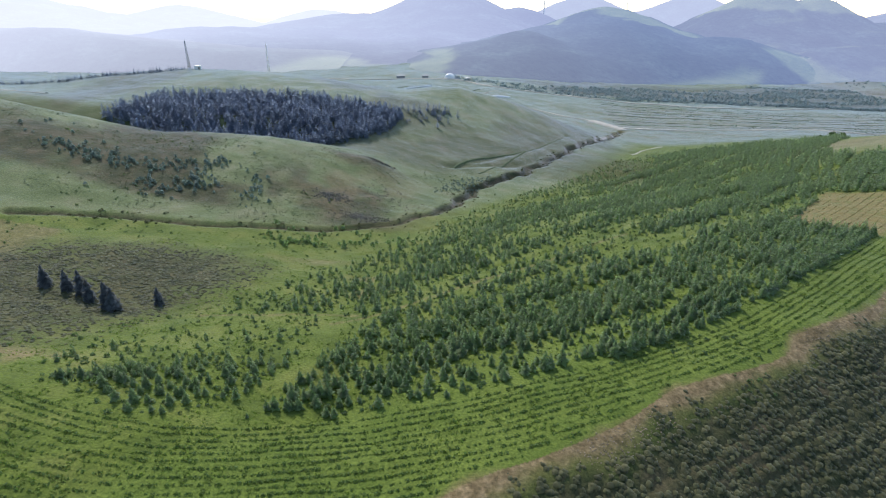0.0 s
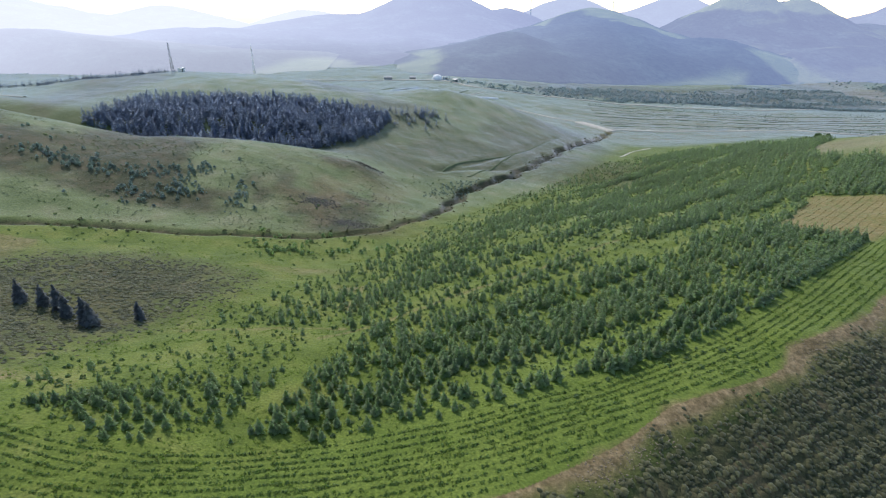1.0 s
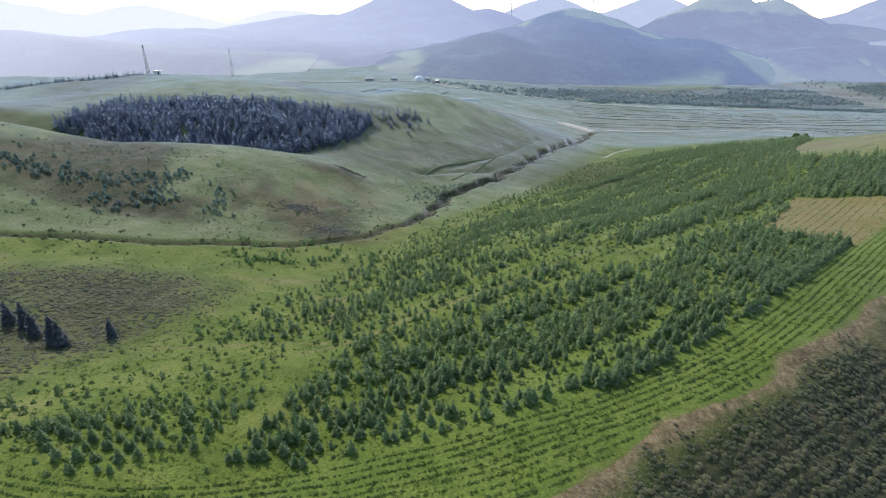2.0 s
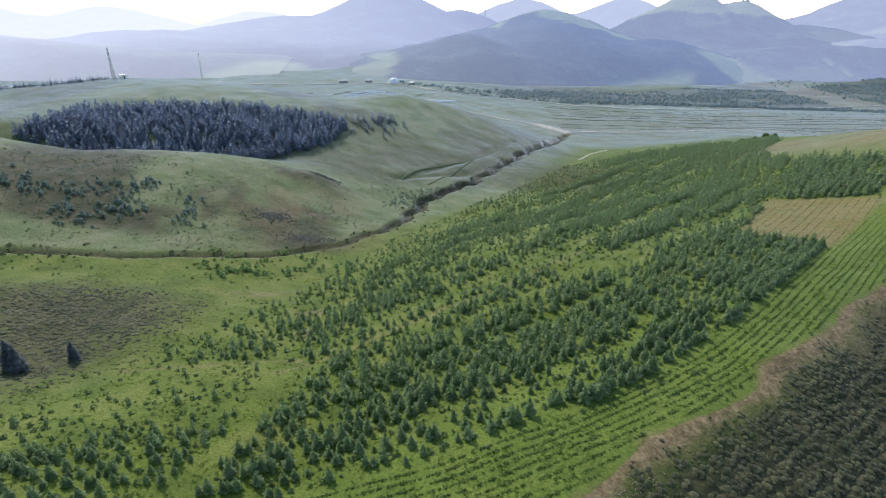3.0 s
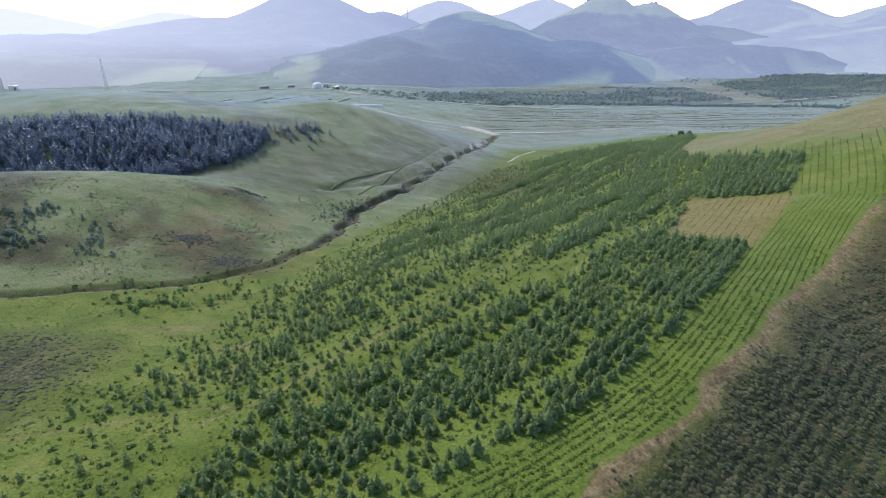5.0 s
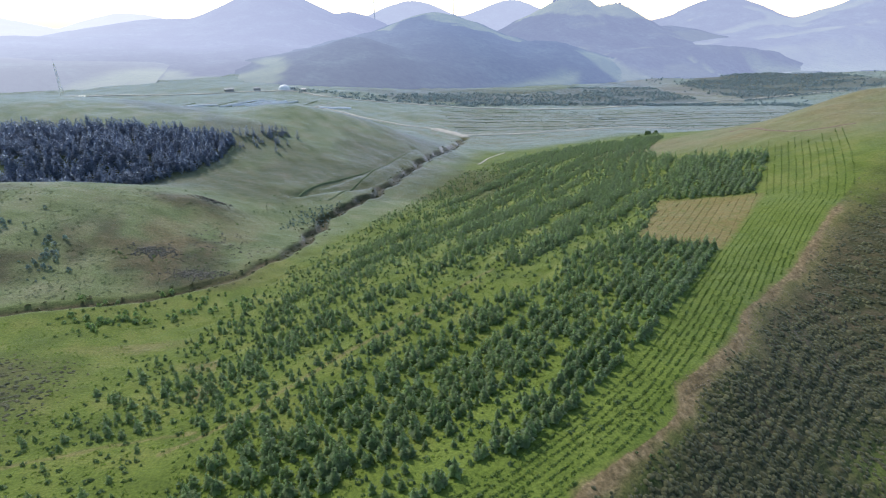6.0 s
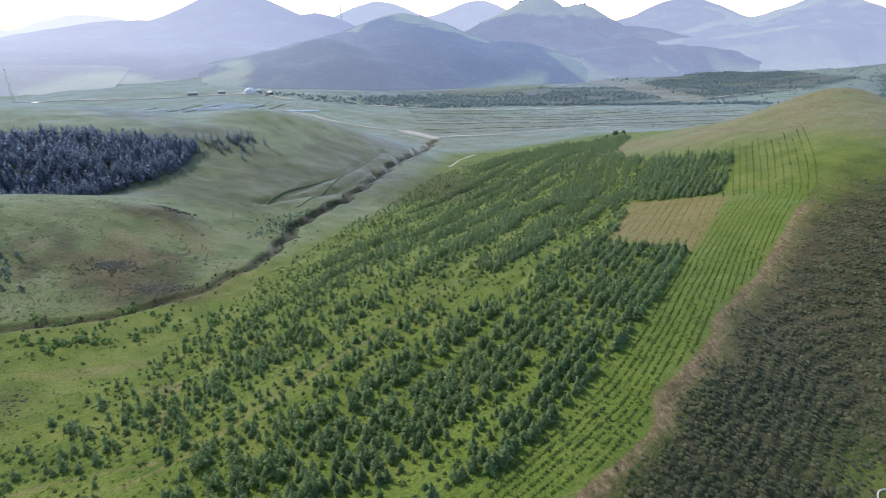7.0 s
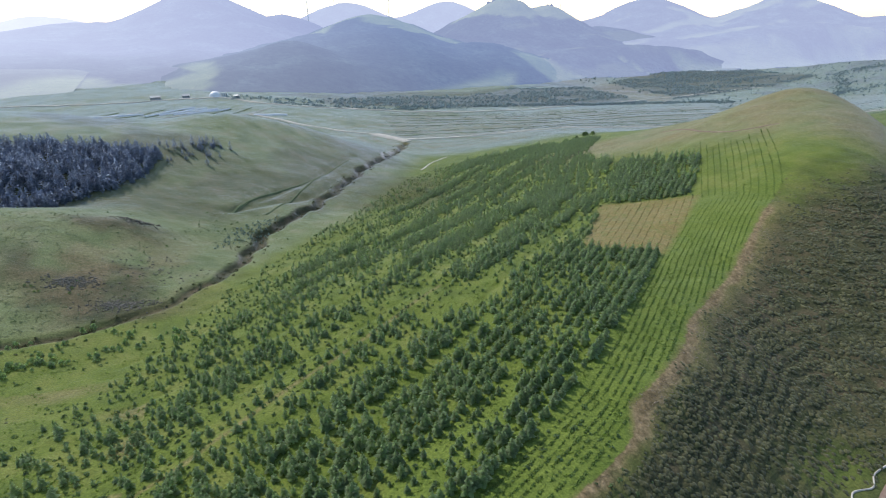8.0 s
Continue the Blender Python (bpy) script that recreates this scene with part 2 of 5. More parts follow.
def ground_material():
    m, nodes, links, bsdf = material("meadow", 0.95)
    zones = nodes.new("ShaderNodeAttribute")
    zones.attribute_name = "zones"
    split = nodes.new("ShaderNodeSeparateColor")
    links.new(zones.outputs["Color"], split.inputs["Color"])
    grass, _ = noise_mix(nodes, links, [(0.088, 0.123, 0.019), (0.118, 0.157, 0.025), (0.16, 0.182, 0.042)], 9, 8, 1)
    fine, f = noise_mix(nodes, links, [(0.5, 0.55, 0.45), (1.4, 1.35, 1.2)], 0.5, 7, 2, low=0.3, high=0.7)
    heath, _ = noise_mix(nodes, links, [(0.043, 0.05, 0.02), (0.068, 0.066, 0.03), (0.11, 0.088, 0.05)], 5, 8, 3)
    dry, _ = noise_mix(nodes, links, [(0.145, 0.105, 0.055), (0.215, 0.155, 0.085), (0.30, 0.22, 0.13)], 1.2, 8, 4)
    crop, _ = noise_mix(nodes, links, [(0.14, 0.148, 0.045), (0.215, 0.165, 0.068), (0.15, 0.155, 0.045)], 2.5, 8, 5)
    lush, _ = noise_mix(nodes, links, [(0.105, 0.15, 0.024), (0.14, 0.184, 0.034)], 6, 6, 6)
    c = mixed(nodes, links, zones.outputs["Alpha"], grass, lush)
    pasture = nodes.new("ShaderNodeAttribute")
    pasture.attribute_name = "pasture"
    # Dry pasture grass, lightened further so that its colour suggests haze.
    hazed_steppe, _ = noise_mix(nodes, links, [(0.115, 0.148, 0.058), (0.158, 0.19, 0.082), (0.205, 0.212, 0.115)], 12, 10, 8)
    c = mixed(nodes, links, pasture.outputs["Fac"], c, hazed_steppe)
    c = mixed(nodes, links, split.outputs["Blue"], c, heath)
    c = mixed(nodes, links, split.outputs["Green"], c, crop)
    c = mixed(nodes, links, split.outputs["Red"], c, dry)
    c = mixed(nodes, links, 0.75, c, fine, "MULTIPLY")
    links.new(c, bsdf.inputs["Base Color"])
    # Bluish sheen laid on the ground in place of haze, weighted by zone.
    haze_sheen = nodes.new("ShaderNodeAttribute")
    haze_sheen.attribute_name = "haze_sheen"
    links.new(haze_sheen.outputs["Fac"], bsdf.inputs["Sheen Weight"])
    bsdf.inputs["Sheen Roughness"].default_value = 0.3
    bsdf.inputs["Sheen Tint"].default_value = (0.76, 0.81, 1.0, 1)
    bump = nodes.new("ShaderNodeBump")
    bump.inputs["Strength"].default_value, bump.inputs["Distance"].default_value = 0.6, 0.35
    links.new(f, bump.inputs["Height"])
    _, tufts = noise_mix(nodes, links, [(0, 0, 0), (1, 1, 1)], 2.4, 3, 10)
    swell = nodes.new("ShaderNodeBump")
    swell.inputs["Strength"].default_value, swell.inputs["Distance"].default_value = 0.3, 0.9
    links.new(tufts, swell.inputs["Height"])
    links.new(swell.outputs["Normal"], bump.inputs["Normal"])
    links.new(bump.outputs["Normal"], bsdf.inputs["Normal"])
    return m


def foliage_material(name, dark, light, size=1.2, sheer=0.3, leaf_sheen=0.15, sheen_tint=(0.8, 0.9, 1.0), through_leaf=(1.15, 1.3, 0.9)):
    """Leaves: they scatter light and let some of it through. A bluish sheen over them imitates haze."""
    m, nodes, links, bsdf = material(name, 0.75)
    c, _ = noise_mix(nodes, links, [dark, light], size, 3, 7)
    geometry = nodes.new("ShaderNodeNewGeometry")
    vary = nodes.new("ShaderNodeMapRange")
    vary.inputs["To Min"].default_value, vary.inputs["To Max"].default_value = 0.7, 1.3
    links.new(geometry.outputs["Random Per Island"], vary.inputs["Value"])
    c = mixed(nodes, links, 1.0, c, vary.outputs["Result"], "MULTIPLY")
    links.new(c, bsdf.inputs["Base Color"])
    bsdf.inputs["Sheen Weight"].default_value = leaf_sheen
    bsdf.inputs["Sheen Tint"].default_value = (*sheen_tint, 1)
    leaf = nodes.new("ShaderNodeBsdfTranslucent")
    links.new(mixed(nodes, links, 1.0, c, through_leaf, "MULTIPLY"), leaf.inputs["Color"])
    both = nodes.new("ShaderNodeMixShader")
    both.inputs["Fac"].default_value = sheer
    links.new(bsdf.outputs["BSDF"], both.inputs[1])
    links.new(leaf.outputs["BSDF"], both.inputs[2])
    links.new(both.outputs["Shader"], nodes["Material Output"].inputs["Surface"])
    return m


def plain_material(name, dark, light, size, rough=0.9, metal=0.0):
    m, nodes, links, bsdf = material(name, rough)
    c, f = noise_mix(nodes, links, [dark, light], size, 6, 9)
    links.new(c, bsdf.inputs["Base Color"])
    bsdf.inputs["Metallic"].default_value = metal
    bump = nodes.new("ShaderNodeBump")
    bump.inputs["Strength"].default_value, bump.inputs["Distance"].default_value = 0.4, 0.1 * size
    links.new(f, bump.inputs["Height"])
    links.new(bump.outputs["Normal"], bsdf.inputs["Normal"])
    return m


MEADOW = ground_material()
LARCH = foliage_material("larch_needles", (0.185, 0.252, 0.11), (0.285, 0.36, 0.165), sheer=0.65, leaf_sheen=0.75, sheen_tint=(0.85, 0.92, 0.98))
# Needles of the distant wood, paled and blued to paint haze into their colour.
HAZED_SPRUCE = foliage_material("hazed_spruce_needles", (0.285, 0.33, 0.40), (0.315, 0.36, 0.435), 14, sheer=0.75, leaf_sheen=0.2, sheen_tint=(0.6, 0.75, 1.0), through_leaf=(1.0, 1.05, 1.12))
DARK_SPRUCE = foliage_material("dark_spruce_needles", (0.12, 0.135, 0.138), (0.17, 0.185, 0.185), 3, sheer=0.55, leaf_sheen=0.3, through_leaf=(1.0, 1.0, 1.0))
SHRUB = foliage_material("shrub_leaves", (0.10, 0.15, 0.06), (0.15, 0.20, 0.085), 0.6, sheer=0.5)
TUSSOCK = foliage_material("sapling_leaves", (0.12, 0.18, 0.03), (0.18, 0.235, 0.05), 0.5, sheer=0.5)
HEATH = foliage_material("heath_leaves", (0.055, 0.063, 0.024), (0.13, 0.124, 0.054), 4, sheer=0.25)
SEEDLING = foliage_material("seedling_leaves", (0.09, 0.145, 0.03), (0.14, 0.20, 0.05), 0.5, sheer=0.45)
BUSH = foliage_material("bush_leaves", (0.15, 0.20, 0.165), (0.225, 0.275, 0.23), 3, sheer=0.55, leaf_sheen=0.8, through_leaf=(1.0, 1.15, 1.05))
# Valley leaf colour carries the haze: much lighter and bluer than the leaves.
HAZED_LEAF = foliage_material("hazed_valley_leaves", (0.22, 0.28, 0.27), (0.34, 0.39, 0.39), 8, sheer=0.65, leaf_sheen=1.0, sheen_tint=(0.7, 0.82, 1.0), through_leaf=(1.0, 1.1, 1.15))
STUBBLE = foliage_material("stubble", (0.13, 0.12, 0.045), (0.21, 0.165, 0.075), 0.6, sheer=0.3)
STEPPE = foliage_material("steppe_grass", (0.13, 0.155, 0.09), (0.20, 0.215, 0.135), 6, sheer=0.4)
BANK = plain_material("grass_bank", (0.085, 0.115, 0.055), (0.14, 0.17, 0.085), 5)
SCREE = plain_material("dark_scree", (0.10, 0.095, 0.075), (0.165, 0.15, 0.12), 0.6)
BARK = plain_material("bark", (0.06, 0.045, 0.03), (0.13, 0.10, 0.075), 0.15)
GRAVEL = plain_material("pale_gravel", (0.38, 0.35, 0.30), (0.58, 0.54, 0.47), 2.5)
EARTH = plain_material("bare_earth", (0.16, 0.11, 0.085), (0.27, 0.2, 0.155), 1.5)
STONE = plain_material("lichened_stone", (0.18, 0.14, 0.10), (0.34, 0.27, 0.19), 0.6)
WHITE = plain_material("white_paint", (0.72, 0.73, 0.74), (0.82, 0.82, 0.81), 3, 0.5)
PLASTER = plain_material("grey_plaster", (0.30, 0.31, 0.33), (0.42, 0.43, 0.45), 2, 0.8)
STEEL = plain_material("galvanised_steel", (0.35, 0.36, 0.37), (0.5, 0.5, 0.5), 0.4, 0.5, 0.7)
FILM = plain_material("crop_film", (0.62, 0.64, 0.67), (0.78, 0.79, 0.81), 2, 0.35)
DARK = plain_material("dark_opening", (0.03, 0.03, 0.035), (0.06, 0.06, 0.06), 1.0, 0.4)

# ---- the ground: one sheet to the horizon ----
PLANTED_EDGE = curve_points([(-120, 98), (-95, 84), (-77, 75), (-62, 69), (-48, 66), (-36, 67), (-24, 70), (-8, 72), (7, 73.5), (32, 82), (50, 90), (68, 100), (94, 119), (124, 142), (146, 157), (172, 173), (206, 206), (240, 246)], 1.0)
CROP_FIELD = [(150, 206), (168, 172), (125, 143), (113, 168)]
MOUND = [(-165, 140), (-130, 149), (-115, 160), (-91, 166), (-66, 160), (-54, 152), (-60, 127), (-66, 117), (-73, 106), (-81, 92), (-88, 82), (-130, 78), (-180, 100)]
VALLEY_ROAD = curve_points([(190, 586), (250, 588), (315, 578), (400, 550), (510, 532), (700, 505), (1000, 480)], 15)


def soft_inside(outline, x, y, edge=6.0):
    """1 well inside an outline, 0 well outside it."""
    closed = np.array(list(outline) + [outline[0]], float)
    off, _ = distance_to(closed, x, y)
    return smooth(-edge, edge, np.where(inside(outline, x, y), off, -off))


SUMMIT_MEADOW = [(190, 1500), (300, 1500), (420, 1520), (520, 1400), (600, 1300), (640, 1215), (600, 1235), (519, 1300), (457, 1290), (390, 1330), (350, 1400), (300, 1390), (262, 1330)]
TRACK_MEADOW = [(640, 1150), (700, 1195), (740, 1140), (790, 1060), (745, 870), (725, 746), (652, 690), (650, 769), (676, 947), (668, 1058)]
FOOT_FIELD = [(236, 872), (353, 945), (450, 1005), (560, 1062), (592, 1050), (565, 1000), (542, 955), (400, 880)]
WEST_MEADOW = [(-300, 860), (-243, 946), (-195, 1027), (-144, 1020), (-118, 966), (-60, 985), (-21, 1030), (-20, 1170), (30, 1130), (20, 1000), (8, 895), (0, 820)]
ROCK_MEADOW = [(740, 1700), (766, 1640), (845, 1560), (930, 1545), (985, 1590), (1040, 1560), (1100, 1560), (1180, 1640), (1100, 1800), (800, 1800)]
APRON = [(144, 827), (272, 861), (400, 905), (523, 953), (640, 930), (717, 937), (830, 1000), (930, 1090), (1040, 1160), (1250, 1100), (1300, 900), (1011, 800), (800, 745), (611, 700), (407, 762), (243, 776), (160, 770)]


def zone_values(x, y, z):
    """How much dry grass, crop, heath and lush grass grows at a place. Heath colour also paints the shade in the gully.
    """
    off, side = distance_to(CREST, x, y)
    ragged = value_noise(x, y, 7, 21) * 1.3 + value_noise(x, y, 2.2, 22) * 0.6
    dry = smooth(4.2, 0.8, off + ragged + np.where(side > 0, 3.0, -0.2)) * smooth(-45, -10, x)
    dry = np.maximum(dry, np.where(side < 0, 0.55 * smooth(4 + 7 * smooth(60, 140, x), 1.5, off + 1.8 * ragged), 0) * smooth(-45, -10, x) * smooth(175, 140, y))
    dry = np.maximum(dry, 0.55 * smooth(0.35, 0.8, value_noise(x, y, 30, 23) + 0.4 * value_noise(x, y, 9, 24)) * (y < 170) * (x < -20) * (1 - 0.7 * soft_inside(MOUND, x, y, 10)))
    bare = np.exp(-(((x + 80) / 12) ** 2 + ((y - 84) / 4) ** 2))
    dry = np.maximum(dry, 0.8 * bare * smooth(-0.4, 0.4, value_noise(x, y, 3, 46)))
    gully, _ = distance_to(GULLY, x, y)
    for line, half in BARE_ROWS[5:7]:
        worn = distance_near(line, x, y) + 0.35 * value_noise(x, y, 3, 36)
        dry = np.maximum(dry, 0.5 * smooth(0.9, 0.3, worn))
    crop = soft_inside(CROP_FIELD, x, y, 1.5)
    lane, _ = distance_to(VALLEY_ROAD, x, y)
    rows = 0.5 + 0.5 * np.sin(lane / 2.4 + 1.5 * value_noise(x, y, 160, 25))
    valley = smooth(10, 2, z) * smooth(500, 540, y) * smooth(770, 720, y + 0.1 * x)
    crop = np.maximum(crop, valley * smooth(0.5, 0.8, rows) * 0.8)
    steep = np.where(side < 0, off, -off) + ragged
    heath = smooth(0.5, 7, steep) * (x > -40) * smooth(168, 126, y + 0.15 * (x - 165) + 5 * ragged) * smooth(280, 235, x)
    heath = heath * (1 - 0.75 * np.exp(-(((x - 103) / 12) ** 2 + ((y - 72) / 7) ** 2)))
    # Heath colour along the gully bed paints in the shade of its walls.
    channel = 0.9 + 2.2 * smooth(200, 320, np.hypot(x, y))
    heath = np.maximum(heath, smooth(channel + 1.2, channel, gully))
    heath = np.maximum(heath, soft_inside(MOUND, x, y, 14) * (0.75 + 0.25 * value_noise(x, y, 9, 26)))
    knoll = smooth(-215, -180, x) * smooth(-5, -35, x) * smooth(205, 215, y) * smooth(300, 285, y)
    olive = smooth(215, 260, x + 0.2 * y - 20) * smooth(360, 320, y) * smooth(120, 150, y)
    dry = np.maximum(dry, olive * (0.42 + 0.2 * value_noise(x, y, 16, 34) + 0.12 * value_noise(x, y, 4, 37)))
    brow = np.exp(-(((x + 38) / 34) ** 2 + ((y - 246) / 36) ** 2))
    dry = np.maximum(dry, 0.5 * brow * smooth(-0.5, 0.6, value_noise(x, y, 14, 38) + 0.5 * value_noise(x, y, 4, 39)))
    heath = np.maximum(heath, 0.95 * knoll * smooth(-0.6, 0.4, value_noise(x, y, 28, 27) + 0.4 * value_noise(x, y, 7, 28)))
    hill = smooth(300, 330, y) * smooth(560, 500, y) * smooth(180, 120, x)
    heath = np.maximum(heath, hill * 0.6 * smooth(-0.3, 0.5, value_noise(x, y, 50, 29) + 0.3 * value_noise(x, y, 12, 40)))
    lush = smooth(6, 0, off - 22) * (side > 0) * (1 - dry) * smooth(178, 150, y)
    far = smooth(780, 840, y + 0.35 * np.maximum(x - 600, 0)) * (x > 100)
    heath = np.maximum(heath, 0.75 * soft_inside(APRON, x, y, 10) * (1 - soft_inside(TRACK_MEADOW, x, y, 8)) * (1 - soft_inside(FOOT_FIELD, x, y, 8)))
    heath = np.maximum(heath, 0.6 * far * smooth(-0.05, 0.25, value_noise(0.3 * x, y, 30, 94) + 0.4 * value_noise(x, y, 25, 95)))
    lush = np.maximum(lush, 0.9 * soft_inside(FOOT_FIELD, x, y, 8))
    dry = np.maximum(dry, 0.45 * soft_inside(TRACK_MEADOW, x, y, 8))
    return dry, crop, heath, lush


def pasture_value(x, y):
    """How far the drier pasture beyond the gully covers a place. Its paler colour is partly painted haze."""
    off, side = distance_to(GULLY, x, y)
    strip = 26 * smooth(230, 320, y)
    beyond = smooth(-6 - 1.3 * strip, 8 - strip, np.where(side > 0, off, -off)) * (y > 150)
    beyond = np.maximum(beyond, smooth(470, 520, y))
    top, side = distance_to(CREST, x, y)
    hill = smooth(225, 260, x + 0.2 * y - 20) * (y < 330)
    return np.maximum(beyond, 0.85 * hill)


def haze_sheen_value(x, y):
    """Weight of the ground sheen that imitates haze: strong on the far pasture and valley, weak on the near green
    slopes.
    """
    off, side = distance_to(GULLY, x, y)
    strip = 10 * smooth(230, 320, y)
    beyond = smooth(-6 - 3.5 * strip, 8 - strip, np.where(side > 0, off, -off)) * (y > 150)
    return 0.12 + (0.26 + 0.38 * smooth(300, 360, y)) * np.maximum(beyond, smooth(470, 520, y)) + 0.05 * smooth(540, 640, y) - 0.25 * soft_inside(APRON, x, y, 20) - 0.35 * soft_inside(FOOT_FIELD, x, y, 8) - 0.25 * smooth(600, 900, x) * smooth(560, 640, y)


def build_ground():
    turn = np.radians(np.r_[np.arange(-52, 76, 0.22), np.arange(76, 308, 4.0)])
    reach = np.r_[np.linspace(2, 46, 14), np.geomspace(48, 1250, 600), np.geomspace(1300, 4900, 30)]
    rr, tt = np.meshgrid(reach, turn, indexing="ij")
    x, y = rr * np.sin(tt), rr * np.cos(tt)
    z = height(x, y)
    n, m = x.shape
    verts = np.vstack([np.stack([x, y, z], -1).reshape(-1, 3), [[0, 0, float(height(0, 0))]]])
    i, j = np.meshgrid(np.arange(n - 1), np.arange(m), indexing="ij")
    a, b = i * m + j, i * m + (j + 1) % m
    faces = np.stack([a, b, b + m, a + m], -1).reshape(-1, 4).tolist()
    faces += [(n * m, (k + 1) % m, k) for k in range(m)]
    ob = mesh_object("ground", verts, faces, MEADOW)
    zones = np.zeros((n * m + 1, 4), np.float32)
    for k, values in enumerate(zone_values(x, y, z)):
        zones[:-1, k] = values.ravel()
    layer = ob.data.attributes.new("zones", "FLOAT_COLOR", "POINT")
    layer.data.foreach_set("color", zones.ravel())
    layer = ob.data.attributes.new("pasture", "FLOAT", "POINT")
    layer.data.foreach_set("value", np.r_[pasture_value(x, y).ravel(), 0].astype(np.float32))
    layer = ob.data.attributes.new("haze_sheen", "FLOAT", "POINT")
    layer.data.foreach_set("value", np.r_[haze_sheen_value(x, y).ravel(), 0.12].astype(np.float32))
    return tagged(ob, "rolling green meadow with dry grass and heath", "ground", kind="structure")


build_ground()


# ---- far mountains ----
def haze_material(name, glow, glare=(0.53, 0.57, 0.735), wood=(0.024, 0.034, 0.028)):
    """Wooded slopes and meadows far off. The haze before them is imitated by making the slopes emit."""
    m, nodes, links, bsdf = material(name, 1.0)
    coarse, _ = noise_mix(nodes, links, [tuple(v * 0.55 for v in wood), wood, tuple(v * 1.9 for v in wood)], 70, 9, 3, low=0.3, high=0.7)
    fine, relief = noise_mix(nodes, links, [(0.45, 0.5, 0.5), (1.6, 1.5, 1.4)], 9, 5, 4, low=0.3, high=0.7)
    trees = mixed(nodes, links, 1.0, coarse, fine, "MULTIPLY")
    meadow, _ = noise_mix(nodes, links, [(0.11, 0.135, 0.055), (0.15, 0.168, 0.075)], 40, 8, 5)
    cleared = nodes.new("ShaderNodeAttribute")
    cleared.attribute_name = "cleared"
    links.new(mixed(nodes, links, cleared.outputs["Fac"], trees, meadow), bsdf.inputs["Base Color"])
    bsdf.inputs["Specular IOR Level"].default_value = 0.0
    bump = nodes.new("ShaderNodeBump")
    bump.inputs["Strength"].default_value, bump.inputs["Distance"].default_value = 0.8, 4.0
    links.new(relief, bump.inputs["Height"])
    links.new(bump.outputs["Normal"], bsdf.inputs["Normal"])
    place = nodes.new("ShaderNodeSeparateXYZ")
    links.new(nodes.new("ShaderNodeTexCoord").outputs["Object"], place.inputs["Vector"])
    # Emitted haze turns paler to the west, as glare on the sun's side.
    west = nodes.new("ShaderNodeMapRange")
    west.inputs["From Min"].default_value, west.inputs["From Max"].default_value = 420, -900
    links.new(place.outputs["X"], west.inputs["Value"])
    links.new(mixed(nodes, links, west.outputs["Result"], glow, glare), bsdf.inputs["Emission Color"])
    # Emission rises with distance, as thicker haze would.
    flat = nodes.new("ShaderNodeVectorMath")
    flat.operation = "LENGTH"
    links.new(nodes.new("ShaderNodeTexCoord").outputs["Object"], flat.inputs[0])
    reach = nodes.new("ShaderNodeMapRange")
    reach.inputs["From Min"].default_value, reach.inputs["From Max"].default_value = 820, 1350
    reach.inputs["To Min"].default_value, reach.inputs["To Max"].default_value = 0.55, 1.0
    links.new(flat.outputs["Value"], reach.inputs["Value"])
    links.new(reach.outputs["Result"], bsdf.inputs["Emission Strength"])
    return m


FOOT_X, FOOT_Y = (-2000, -600, -150, 14, 150, 300, 450, 620, 800, 2500), (880, 880, 860, 842, 850, 900, 985, 1010, 1060, 1080)


def mountain_height(hills, x, y, seed, rough):
    """Rise above the valley floor. hills: x, y, top, half length, half width, bearing of the length. They begin behind the foot line."""
    z = np.zeros(np.shape(x))
    for hx, hy, top, lx, ly, bearing in hills:
        c, s = math.cos(radians(bearing)), math.sin(radians(bearing))
        u, v = ((x - hx) * c + (y - hy) * s) / lx, (-(x - hx) * s + (y - hy) * c) / ly
        r = np.sqrt(u * u + v * v + 0.12) * (1 + 0.10 * value_noise(x, y, 210, 31 + seed) + 0.05 * value_noise(x, y, 80, 32 + seed))
        rise = (top - float(land(hx, hy))) * np.maximum(0, (np.exp(-1.25 * r + 0.43) - 0.13) / 0.87)
        z = np.maximum(z, rise) + 0.12 * np.minimum(z, rise)
    z = z * smooth(0, 120, y - np.interp(x, FOOT_X, FOOT_Y) - 25 * value_noise(x, y, 140, 30))
    return z + rough * value_noise(x, y, 28, 33 + seed) * smooth(6, 40, z)


